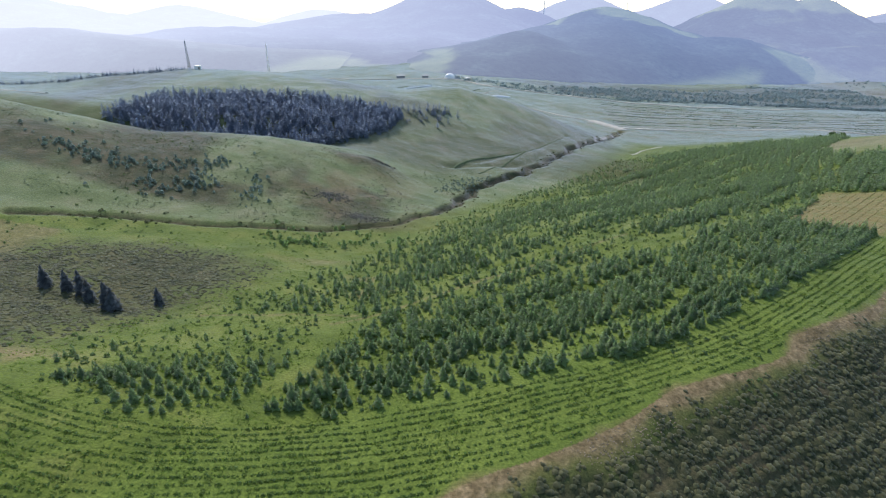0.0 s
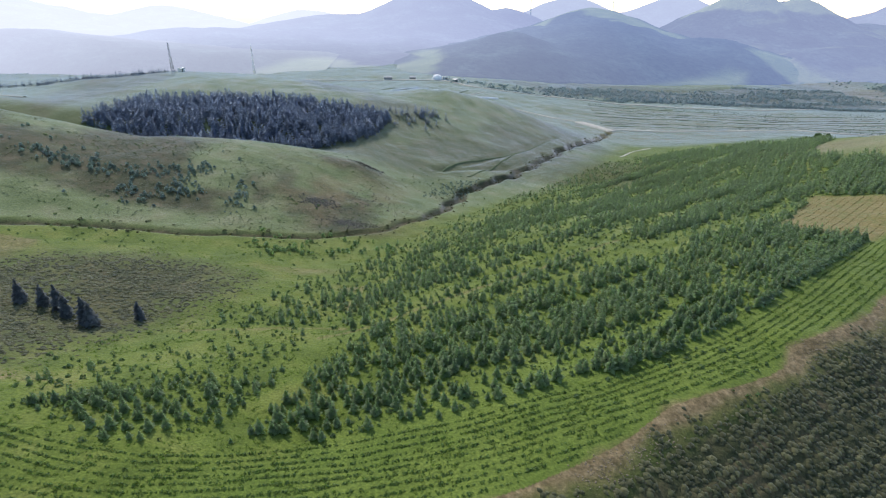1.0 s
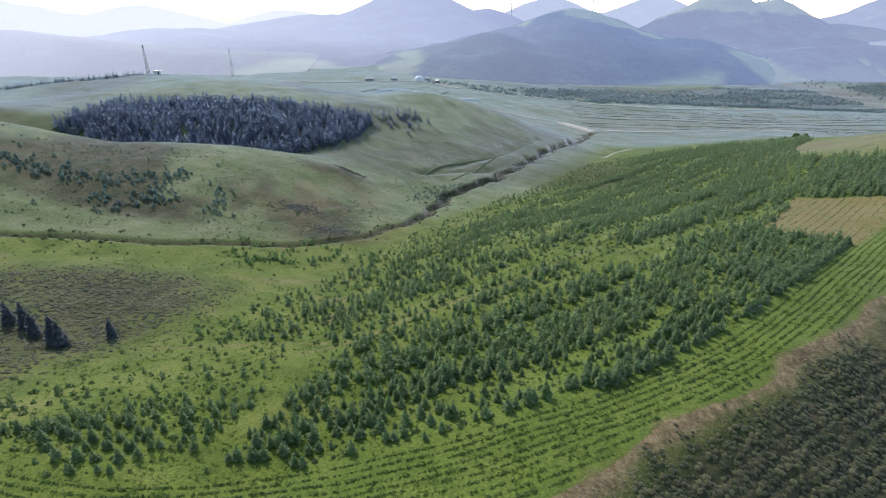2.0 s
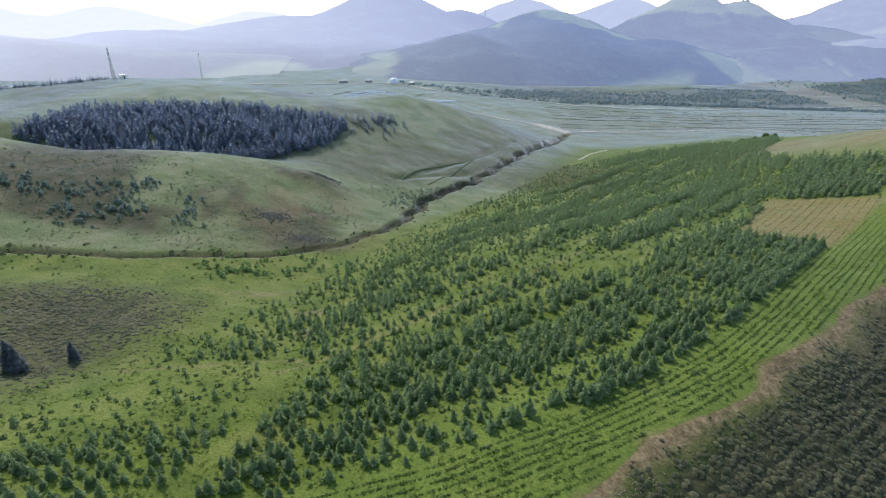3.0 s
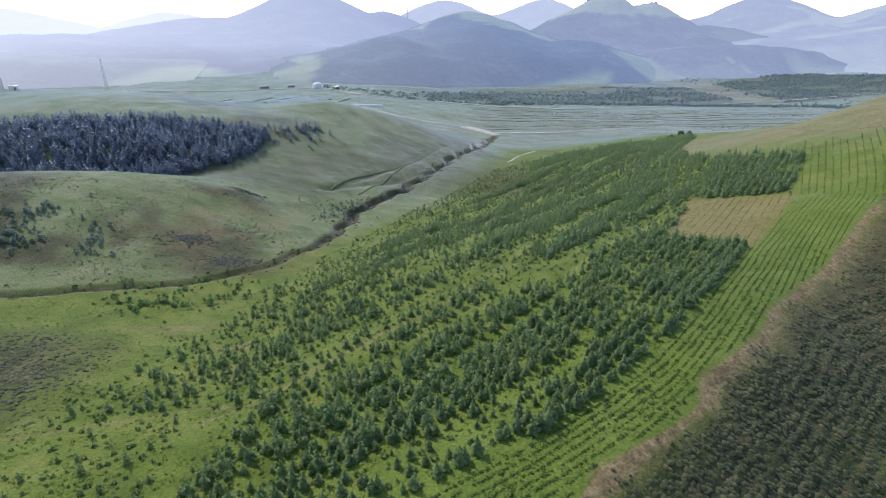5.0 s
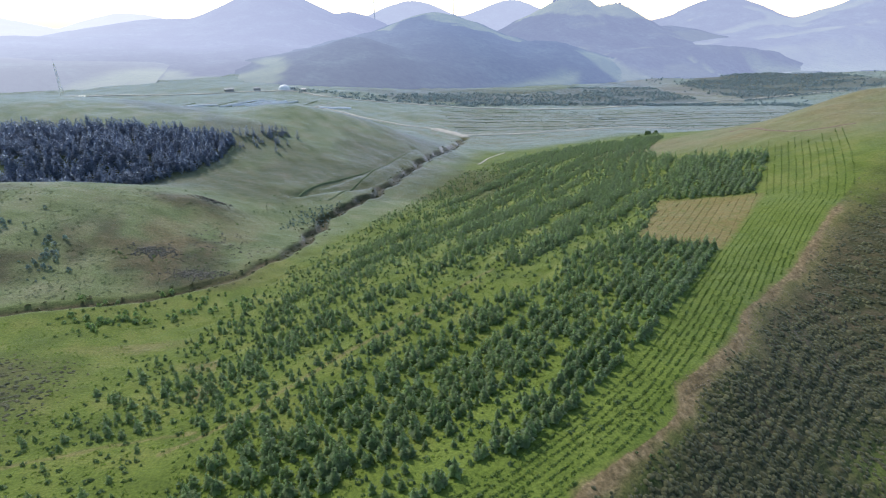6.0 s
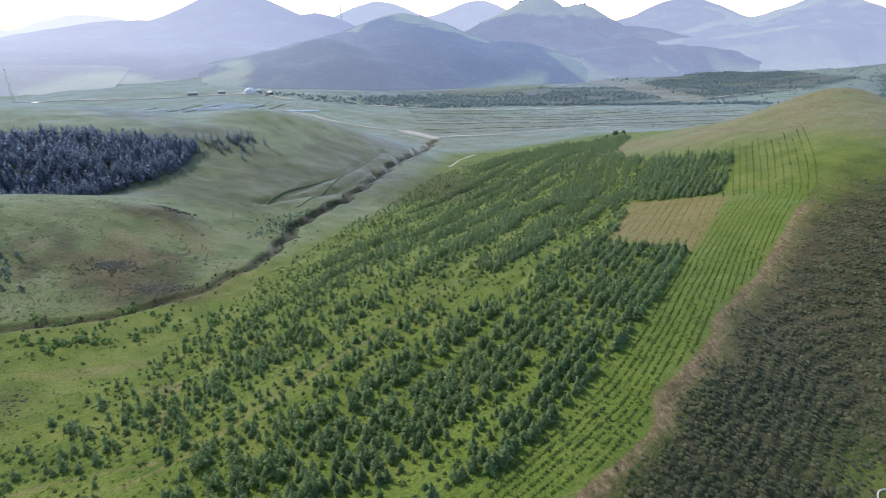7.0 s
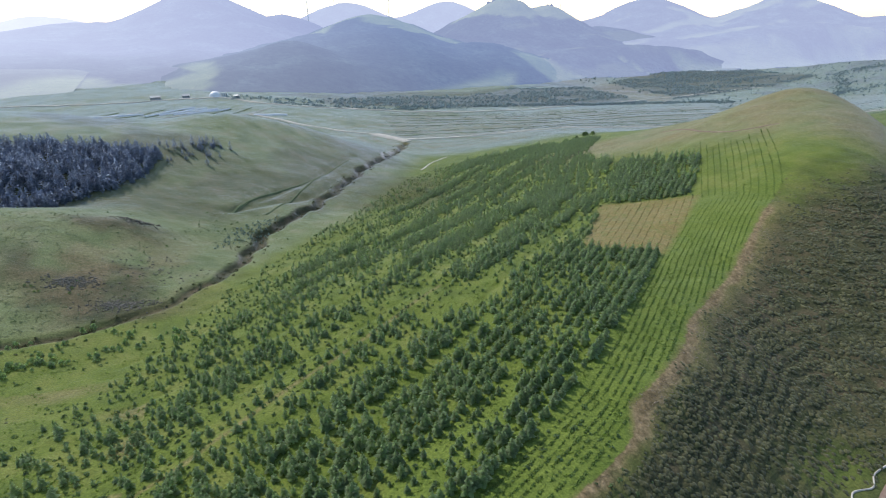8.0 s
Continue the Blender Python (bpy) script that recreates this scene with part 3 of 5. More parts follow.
def mountain(name, hills, x0, x1, y0, y1, mat, label, step=20.0, seed=0, rough=2.0, paths=(), meadows=(), open_ground=0.0, fields=0.0):
    """meadows: outlines without wood; paths: lines and half widths; open_ground: height below which nothing grows; fields: share of strips of pasture."""
    xs, ys = np.arange(x0, x1 + 1, step), np.arange(y0, y1 + 1, step)
    x, y = np.meshgrid(xs, ys, indexing="ij")
    z = mountain_height(hills, x, y, seed, rough)
    ragged = value_noise(x, y, 60, 36 + seed) + 0.6 * value_noise(x, y, 24, 37 + seed)
    cleared = smooth(open_ground + 6, open_ground - 2, z + 5 * ragged) if open_ground else np.zeros(z.shape)
    for outline in meadows:
        cleared = np.maximum(cleared, soft_inside(outline, x + 9 * ragged, y + 9 * ragged, 13))
    for line, half in paths:
        cleared = np.maximum(cleared, smooth(half * 1.5, half * 0.6, distance_to(line, x, y)[0] + 0.4 * half * ragged))
    if fields:
        cleared = np.maximum(cleared, smooth(0.25, 0.5, value_noise(0.35 * x + 0.2 * y, y, 70, 41 + seed) + 0.3 * ragged) * fields)
    z = np.where(z > 0.4, z + 4.5 * (1 - cleared) * smooth(2, 12, z), -9)
    n, m = x.shape
    i, j = np.meshgrid(np.arange(n - 1), np.arange(m - 1), indexing="ij")
    a = i * m + j
    faces = np.stack([a, a + m, a + m + 1, a + 1], -1).reshape(-1, 4)
    ob = mesh_object(name, np.stack([x, y, land(x, y) + z], -1).reshape(-1, 3), faces, mat)
    layer = ob.data.attributes.new("cleared", "FLOAT", "POINT")
    layer.data.foreach_set("value", cleared.ravel().astype(np.float32))
    return tagged(ob, label, "mountain", kind="structure")


WOOD_HAZE = haze_material("hazed_wooded_slope", (0.15, 0.198, 0.345))
ROCK_HAZE = haze_material("hazed_upper_slope", (0.195, 0.232, 0.375))
HIGH_HAZE = haze_material("hazed_high_slope", (0.25, 0.29, 0.47))
WEST_HAZE = haze_material("hazed_west_slope", (0.49, 0.53, 0.69), (0.62, 0.655, 0.81))
FOOT_HAZE = haze_material("hazed_foot_slope", (0.30, 0.35, 0.50), (0.57, 0.605, 0.765))
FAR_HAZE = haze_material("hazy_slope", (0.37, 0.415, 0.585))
EAST_HAZE = haze_material("hazed_east_slope", (0.285, 0.325, 0.49))
ROCKY_HILLS = [(912, 1684, 158, 250, 300, -20), (1051, 1660, 133, 220, 260, -20), (1228, 1596, 70, 300, 220, -20), (1200, 1300, 24, 500, 300, -10), (980, 1180, 42, 380, 250, -25), (720, 1160, 22, 200, 200, -20)]
RIDGE_TRACK = curve_points([(411, 1300), (519, 1300), (600, 1235), (650, 1200), (690, 1190), (735, 1150)], 20)
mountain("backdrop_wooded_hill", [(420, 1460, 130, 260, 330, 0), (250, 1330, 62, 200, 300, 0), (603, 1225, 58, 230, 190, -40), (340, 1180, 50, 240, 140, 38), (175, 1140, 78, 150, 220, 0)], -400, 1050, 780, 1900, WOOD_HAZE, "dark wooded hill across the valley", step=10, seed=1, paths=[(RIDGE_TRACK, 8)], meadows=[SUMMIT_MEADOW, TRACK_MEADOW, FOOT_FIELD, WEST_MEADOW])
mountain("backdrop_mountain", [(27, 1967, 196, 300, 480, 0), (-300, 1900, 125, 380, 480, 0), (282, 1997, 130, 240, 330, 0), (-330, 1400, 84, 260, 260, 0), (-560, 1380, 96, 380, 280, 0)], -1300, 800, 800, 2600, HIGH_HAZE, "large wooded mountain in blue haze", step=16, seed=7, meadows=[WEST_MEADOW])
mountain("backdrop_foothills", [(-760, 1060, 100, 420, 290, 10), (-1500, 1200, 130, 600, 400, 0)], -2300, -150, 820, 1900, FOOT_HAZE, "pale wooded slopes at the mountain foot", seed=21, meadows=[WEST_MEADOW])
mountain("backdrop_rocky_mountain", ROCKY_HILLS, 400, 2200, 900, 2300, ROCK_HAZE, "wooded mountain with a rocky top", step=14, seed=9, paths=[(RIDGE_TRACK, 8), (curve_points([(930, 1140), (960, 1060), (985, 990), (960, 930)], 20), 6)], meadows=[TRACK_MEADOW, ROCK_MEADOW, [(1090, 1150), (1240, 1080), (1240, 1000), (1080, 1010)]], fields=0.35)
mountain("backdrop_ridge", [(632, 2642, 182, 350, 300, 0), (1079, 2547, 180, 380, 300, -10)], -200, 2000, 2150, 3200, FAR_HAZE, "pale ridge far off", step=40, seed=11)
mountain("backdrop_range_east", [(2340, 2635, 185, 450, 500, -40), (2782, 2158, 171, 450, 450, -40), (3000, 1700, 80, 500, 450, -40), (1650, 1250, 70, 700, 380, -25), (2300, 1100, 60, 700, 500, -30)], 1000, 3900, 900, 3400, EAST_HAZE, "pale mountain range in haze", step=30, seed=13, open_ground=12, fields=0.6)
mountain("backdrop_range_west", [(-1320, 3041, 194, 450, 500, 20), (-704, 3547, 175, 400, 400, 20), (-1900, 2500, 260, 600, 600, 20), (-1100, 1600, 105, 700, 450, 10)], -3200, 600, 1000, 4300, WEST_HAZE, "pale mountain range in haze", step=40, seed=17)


# ---- roads and strips that follow the ground ----
def draped(name, line, width, mat, label, category, lift=0.25, kind="structure", crown=0.12):
    """A strip with a slight crown along a line on the ground."""
    d = np.gradient(line, axis=0)
    d /= np.linalg.norm(d, axis=1)[:, None] + 1e-9
    side = np.stack([-d[:, 1], d[:, 0]], -1)
    wobble = 1 + 0.18 * value_noise(line[:, 0], line[:, 1], 12, 51)
    verts = []
    for f in (-0.5, -0.42, 0.0, 0.42, 0.5):
        p = line + side * (f * width * wobble)[:, None]
        z = height(p[:, 0], p[:, 1]) + lift + (crown if f == 0 else 0) - (lift + 0.4 if abs(f) == 0.5 else 0)
        verts.append(np.column_stack([p, z]))
    verts = np.stack(verts, 1).reshape(-1, 3)
    faces = [(i * 5 + k, i * 5 + k + 1, i * 5 + k + 6, i * 5 + k + 5) for i in range(len(line) - 1) for k in range(4)]
    return tagged(mesh_object(name, verts, faces, mat), label, category, kind=kind)


draped("road_valley", VALLEY_ROAD, 5.5, GRAVEL, "pale gravel road along the valley fields", "road", 0.5)
draped("road_fork", curve_points([(191, 586), (172, 606), (150, 618), (112, 640), (76, 680), (46, 712)], 6), 5, GRAVEL, "pale gravel track round the foot of the hill", "road", 0.5)
draped("road_apron", curve_points([(192, 574), (182, 594), (166, 612)], 5), 13, GRAVEL, "wide pale gravel apron at the road fork", "road", 0.55)
draped("road_upper", curve_points([(-260, 840), (-140, 822), (-50, 826), (24, 824), (62, 790), (120, 762), (203, 750), (290, 735), (420, 728), (700, 745), (1000, 800)], 12), 5, GRAVEL, "pale road along the foot of the mountains", "road", 0.7)
draped("track_plantation", curve_points([(150, 425), (172, 455), (195, 478)], 4), 1.8, GRAVEL, "short pale track beside the plantation", "track", 0.08, crown=0.03)
draped("road_hill", curve_points([(-330, 395), (-290, 362), (-262, 352), (-245, 352)], 5), 5, GRAVEL, "pale road over the grassy hill", "road", 0.4)
draped("path_slope", curve_points([(88, 62), (93, 67), (97, 66), (101, 68.5), (106, 68), (110, 70), (118, 70.5), (135, 73)], 0.5), 0.35, GRAVEL, "narrow winding footpath on the slope", "path", 0.15)
draped("road_slope", curve_points([(92, 56), (104, 63), (118, 68), (140, 74), (180, 84)], 3), 6, EARTH, "bare reddish earth road below the slope", "road", 0.2)
draped("path_ridge", curve_points([(236, 196), (228, 214), (232, 236), (246, 262), (262, 290)], 4), 1.4, EARTH, "worn footpath over the hilltop", "path", 0.12)

for k in range(12):
    off = 9.0 + 10.5 * k + 3.0 * (k % 3)
    bank = VALLEY_ROAD + np.array([0.12, 1.0]) * off
    bank = curve_points(bank[(bank[:, 0] > 90 + 30 * (k * 7 % 4)) & (bank[:, 0] < 900 - 110 * (k * 5 % 4))][::3], 14)
    draped("field_bank", bank, 1.1, BANK if k % 2 else GRAVEL, "narrow bank between strips of valley field", "field bank", 0.12, crown=0.25)

for k in range(8):
    bank = curve_points([(-165 + 24 * k, 672 + 2 * k), (-125 + 24 * k, 712), (-92 + 24 * k, 752)], 9)
    draped("field_bank", bank, 2.2, GRAVEL if k % 3 == 1 else BANK, "narrow bank between strips of field", "field bank", 0.3, crown=0.4)

for line in ([(2, 326), (19, 352), (42, 376), (66, 400)], [(23, 329), (43, 360), (67, 403), (100, 450)]):
    draped("terrace_edge", curve_points(line, 4), 1.3, BANK, "dark grassy edge of a terrace beside the gully", "terrace", 0.12, crown=0.35)


# ---- plants ----
def triangles(name, verts, faces, mat):
    """A mesh of triangles from arrays."""
    me = bpy.data.meshes.new(name)
    me.vertices.add(len(verts))
    me.vertices.foreach_set("co", np.ascontiguousarray(verts, np.float32).ravel())
    me.loops.add(len(faces) * 3)
    me.loops.foreach_set("vertex_index", np.ascontiguousarray(faces, np.int32).ravel())
    me.polygons.add(len(faces))
    me.polygons.foreach_set("loop_start", np.arange(len(faces), dtype=np.int32) * 3)
    me.materials.append(mat)
    me.update(calc_edges=True)
    return me


def conifer(tall, wide, whorls, blades, seed, droop=0.3, simple=False, taper=0.75):
    """A crown of many small drooping sprays in whorls, as vertices and triangles."""
    rng = np.random.default_rng(seed)
    verts, faces = [], []
    for w in range(whorls):
        f = (w + 0.3) / whorls
        z = tall * (0.05 + 0.88 * f)
        r = wide * (1 - f) ** taper * min(1.0, 0.62 + 2.0 * f) * rng.uniform(0.8, 1.2) + 0.035 * tall * (1 - f)
        count = max(3, int(blades * (1.2 - 0.75 * f)))
        for b in range(count):
            a = 2 * math.pi * (b + rng.uniform(0, 0.9)) / count + w
            l = r * rng.uniform(0.6, 1.2)
            c, s = math.cos(a), math.sin(a)
            half = 0.26 * l + 0.02 * tall
            lift = rng.uniform(-droop, droop * 0.7) * l
            zz = z + rng.uniform(-0.5, 0.5) * tall / whorls
            k = len(verts)
            rise = rng.uniform(0.04, 0.09) * tall
            if simple:
                verts += [(0, 0, zz + 0.8 * rise), (0.7 * l * c - 1.3 * half * s, 0.7 * l * s + 1.3 * half * c, zz + 0.4 * lift), (l * c, l * s, zz + lift + 0.5 * rise), (0.7 * l * c + 1.3 * half * s, 0.7 * l * s - 1.3 * half * c, zz + 0.3 * lift)]
                faces += [(k, k + 1, k + 2), (k, k + 2, k + 3)]
            else:
                verts += [(0.08 * l * c, 0.08 * l * s, zz + 0.05 * tall), (0.6 * l * c - half * s, 0.6 * l * s + half * c, zz + 0.3 * lift), (l * c, l * s, zz + lift), (0.6 * l * c + half * s, 0.6 * l * s - half * c, zz + 0.3 * lift), (0.55 * l * c, 0.55 * l * s, zz + rise)]
                faces += [(k, k + 1, k + 4), (k + 1, k + 2, k + 4), (k + 2, k + 3, k + 4), (k + 3, k, k + 4)]
    k = len(verts)
    verts += [(-0.025 * tall, 0, tall * 0.84), (0.025 * tall, 0.01, tall * 0.84), (0, 0.035 * tall, tall * 0.84), (0.01 * tall, 0, tall * 1.03)]
    faces += [(k, k + 1, k + 3), (k + 1, k + 2, k + 3), (k + 2, k, k + 3)]
    return np.array(verts, float), np.array(faces)


def clump(wide, tall, leaves, seed, leaf=0.5, lift=0.45):
    """A low clump of upward leaves over an uneven dome."""
    rng = np.random.default_rng(seed)
    verts, faces = [], []
    for _ in range(leaves):
        a, f = rng.uniform(0, 2 * math.pi), rng.random() ** 0.6
        z = tall * math.sqrt(max(0.03, 1 - f * f)) * rng.uniform(0.55, 1.0)
        p = Vector((wide * f * math.cos(a), wide * f * math.sin(a), z))
        out = Vector((math.cos(a) * f, math.sin(a) * f, lift)).normalized()
        across = out.cross(Vector((rng.normal(), rng.normal(), rng.normal()))).normalized()
        up = (out * rng.uniform(0.0, 0.8) + across.cross(out) * rng.uniform(0.5, 1.0)).normalized()
        size = leaf * rng.uniform(0.6, 1.3)
        k = len(verts)
        verts += [p - across * size * 0.45 - up * size * 0.3, p + across * size * 0.45 - up * size * 0.3, p + up * size * 0.7]
        faces.append((k, k + 1, k + 2))
    return np.array([tuple(v) for v in verts]), np.array(faces)


def cushion(wide, tall, seed):
    """A low rounded cushion of heath with an uneven rim and a few stray twigs."""
    rng = np.random.default_rng(seed)
    verts = [(rng.normal(0, 0.1) * wide, rng.normal(0, 0.1) * wide, tall)]
    for r, h in ((0.55, 0.8), (1.0, -0.12)):
        for k in range(7):
            a = 2 * math.pi * (k + rng.uniform(-0.3, 0.3) + 0.5 * (r == 1.0)) / 7
            s = r * wide * rng.uniform(0.75, 1.25)
            verts.append((s * math.cos(a), s * math.sin(a), h * tall * rng.uniform(0.75, 1.2)))
    faces = [(0, 1 + k, 1 + (k + 1) % 7) for k in range(7)]
    for k in range(7):
        faces += [(1 + k, 8 + k, 1 + (k + 1) % 7), (8 + k, 8 + (k + 1) % 7, 1 + (k + 1) % 7)]
    v, f = clump(1.0 * wide, tall * 1.15, 8, seed + 500, 0.38 * wide, 0.9)
    return np.vstack([verts, v]), np.vstack([faces, f + len(verts)])


def trunk_mesh(tall, radius):
    rings = ((-0.3, 1.3), (0.05 * tall, 1.0), (0.4 * tall, 0.7), (0.94 * tall, 0.12))
    verts = [(radius * r * math.cos(k * math.pi / 3), radius * r * math.sin(k * math.pi / 3), z) for z, r in rings for k in range(6)]
    faces = [(s * 6 + k, s * 6 + (k + 1) % 6, s * 6 + 6 + (k + 1) % 6, s * 6 + 6 + k) for s in range(len(rings) - 1) for k in range(6)]
    return verts, faces


def scatter(name, places, kinds, mat, label, category, rounded=False):
    """Many plants in one mesh: places are rows of x, y, z, size, turn; kinds are pairs of vertices and triangles."""
    draw = np.random.default_rng(len(places))
    verts, faces, k = [], [], 0
    pick = draw.integers(0, len(kinds), len(places))
    squash = draw.uniform(0.85, 1.2, len(places))
    for n, (v, f) in enumerate(kinds):
        mine = places[pick == n]
        if not len(mine):
            continue
        c, s = (np.cos(mine[:, 4]) * mine[:, 3])[:, None], (np.sin(mine[:, 4]) * mine[:, 3])[:, None]
        x = mine[:, 0:1] + v[:, 0] * c - v[:, 1] * s
        y = mine[:, 1:2] + v[:, 0] * s + v[:, 1] * c
        z = mine[:, 2:3] + v[:, 2] * (mine[:, 3] * squash[pick == n])[:, None]
        verts.append(np.stack([x, y, z], -1).reshape(-1, 3))
        faces.append((f[None] + k + (np.arange(len(mine)) * len(v))[:, None, None]).reshape(-1, 3))
        k += len(mine) * len(v)
    ob = new(name, triangles(name, np.vstack(verts), np.vstack(faces), mat))
    if rounded:
        ob.data.polygons.foreach_set("use_smooth", [True] * len(ob.data.polygons))
    return tagged(ob, label, category, kind="stuff")


def at_ground(x, y, small, large, draw, sink=0.05):
    x, y = np.asarray(x, float), np.asarray(y, float)
    return np.stack([x, y, height(x, y) - sink, draw.uniform(small, large, len(x)), draw.uniform(0, 6.28, len(x))], -1)


def row_bend(x):
    """The planted rows curve with the slope: their rise in y on the way along x."""
    t = np.linspace(-200, 600, 1601)
    slope = 0.14 + 0.58 * smooth(-40, 85, t)
    return np.interp(x, t, np.cumsum(slope) * 0.5 - 0.5 * np.sum(slope[:401]))


PLANTATION = [(-30, 72), (-8, 74), (7, 75.5), (32, 84), (50, 92), (68, 102), (94, 121), (124, 144), (113, 168), (126, 180), (151, 205), (167, 174), (200, 204), (194, 251), (212, 300), (240, 330), (278, 370), (292, 396), (264, 412), (235, 432), (200, 440), (160, 420), (127, 392), (53, 310), (-1, 228), (-32, 165), (-50, 130), (-68, 95), (-72, 80), (-52, 68), (-39, 68)]
BARE = [[(40, 172), (52, 168), (62, 166), (75, 160), (71, 152), (62, 143), (50, 146), (43, 155)], [(67, 120), (80, 119), (78, 114), (68, 112)]]
SPARSE = [(-75, 125), (-20, 114), (-22, 96), (-27, 88), (-52, 90), (-75, 95)]
CLEAR_PATH = curve_points([(-24, 112), (-27, 96), (-31, 80), (-36, 70), (-42, 66)], 2)
def row_place(x, c):
    """Where on a planted row, named by its height c at x = 0, a place x lies: near the lower edge the rows follow it, further up they run straight."""
    w = smooth(80, 125, c)
    return c + (1 - w) * row_bend(x) + w * 0.66 * x


def planting(draw):
    """Places of the planted trees, and of the small saplings between them."""
    x, c = np.meshgrid(np.arange(-80, 340, 1.5), np.arange(20, 420, 3.0))
    x = x + draw.uniform(-0.7, 0.7, x.shape)
    c = c + draw.uniform(-0.45, 0.45, x.shape)
    x, c = x.ravel(), c.ravel()
    y = row_place(x, c) + 2.0 * value_noise(x, c, 60, 43)
    keep = inside(PLANTATION, x, y)
    x, y, c = x[keep], y[keep], c[keep]
    dense = 0.58 + 0.62 * value_noise(0.12 * x, c, 6.5, 41) + 0.3 * value_noise(0.5 * x, c, 5, 42) + 0.28 * smooth(0, 30, x) * smooth(160, 130, y) - 0.05 * smooth(-24, -34, x) * smooth(94, 86, y)
    for outline in BARE:
        dense = dense * (1 - 0.85 * soft_inside(outline, x, y, 2.5))
    dense = dense * (1 - 0.75 * soft_inside(SPARSE, x, y, 4))
    dense = dense * smooth(1.6, 3.4, distance_to(CLEAR_PATH, x, y)[0])
    for line, half in BARE_ROWS:
        dense = dense * smooth(half * 0.7, half * 1.4, distance_near(line, x, y) * (1 - 0.3 * smooth(160, 260, y)))
    upper = curve_points([(205, 470), (127, 392), (53, 310), (-1, 228), (-32, 165), (-50, 130), (-68, 95)], 6)
    rim, _ = distance_to(upper, x, y)
    dense = dense * (0.25 + 0.75 * smooth(2, 36, rim))
    block = soft_inside([(151, 207), (167, 174), (202, 204), (196, 251)], x, y, 3)
    dense = np.maximum(dense, (0.62 + 0.2 * value_noise(x, y, 5, 44)) * block)
    lower, _ = distance_to(PLANTED_EDGE, x, y)
    dense = dense + 0.5 * smooth(4.5, 2.0, lower) * (x > -28) * (x < 124)
    dense = dense + 0.25 * smooth(20, 70, x) * smooth(30, 8, lower) * (x < 124)
    roll = draw.random(len(x))
    big = roll < np.clip(dense, 0.03, 0.92)
    small = ~big & (roll < np.clip(dense + 0.45, 0, 0.95)) & (distance_to(CLEAR_PATH, x, y)[0] > 3)
    size = np.clip(0.48 + 0.6 * np.clip(dense, 0, 1) + draw.normal(0, 0.17, len(x)) + 0.2 * block, 0.35, 1.45)
    size = size * (1 + 0.1 * smooth(125, 210, y)) + 0.12 * block
    size = size * (1 - 0.2 * smooth(-24, -34, x) * smooth(94, 86, y))
    z = height(x, y)
    turn = draw.uniform(0, 6.28, len(x))
    trees = np.stack([x, y, z, size, turn], -1)[big]
    saplings = np.stack([x, y, z - 0.05, draw.uniform(0.6, 1.5, len(x)), turn], -1)[small]
    return trees, saplings


draw = np.random.default_rng(11)
TREES, SAPLINGS = planting(draw)
order = np.argsort(TREES[:, 1] - 0.25 * TREES[:, 0])
TREES = TREES[order]
NEAR, FAR = TREES[:300], TREES[300:]


def young_tree(kind):
    """A young larch: trunk and crown."""
    base = new("young_tree")
    verts, faces = trunk_mesh(3.1, 0.06)
    mesh_object("trunk", verts, faces, BARK, base)
    v, f = conifer(3.2, 1.2, 9, 9, 60 + kind, 0.4, taper=0.65)
    crown = new("crown", triangles("crown", v, f, LARCH))
    crown.parent = base
    return tagged(base, "young blue-green larch tree standing in meadow grass", "young tree", "larches of the plantation")


kinds = [young_tree(k) for k in range(6)]
for n, (x, y, z, size, turn) in enumerate(NEAR):
    m = Matrix.Translation((x, y, z)) @ Matrix.Rotation(turn, 4, "Z") @ Matrix.Diagonal((size, size, size * (0.9 + 0.25 * ((n * 37) % 10) / 10), 1))
    if n < len(kinds):
        kinds[n].matrix_basis = m
    else:
        t = copy_thing(kinds[n % len(kinds)], Matrix())
        t.matrix_basis = m
mid = FAR[FAR[:, 1] < 190]
scatter("young_trees", mid, [conifer(3.2, 1.2, 8, 7, 80 + k, 0.4, taper=0.65) for k in range(6)], LARCH, "young blue-green larches planted in rows on a slope", "young trees")
scatter("young_trees", FAR[FAR[:, 1] >= 190], [conifer(3.4, 1.25, 7, 6, 90 + k, 0.4, taper=0.65) for k in range(6)], LARCH, "young blue-green larches planted in rows towards the valley", "young trees")
scatter("saplings", SAPLINGS, [clump(0.42, 0.55, 16, 100 + k, 0.4, 0.8) for k in range(5)], SHRUB, "small dark saplings scattered between the planted larches", "saplings")


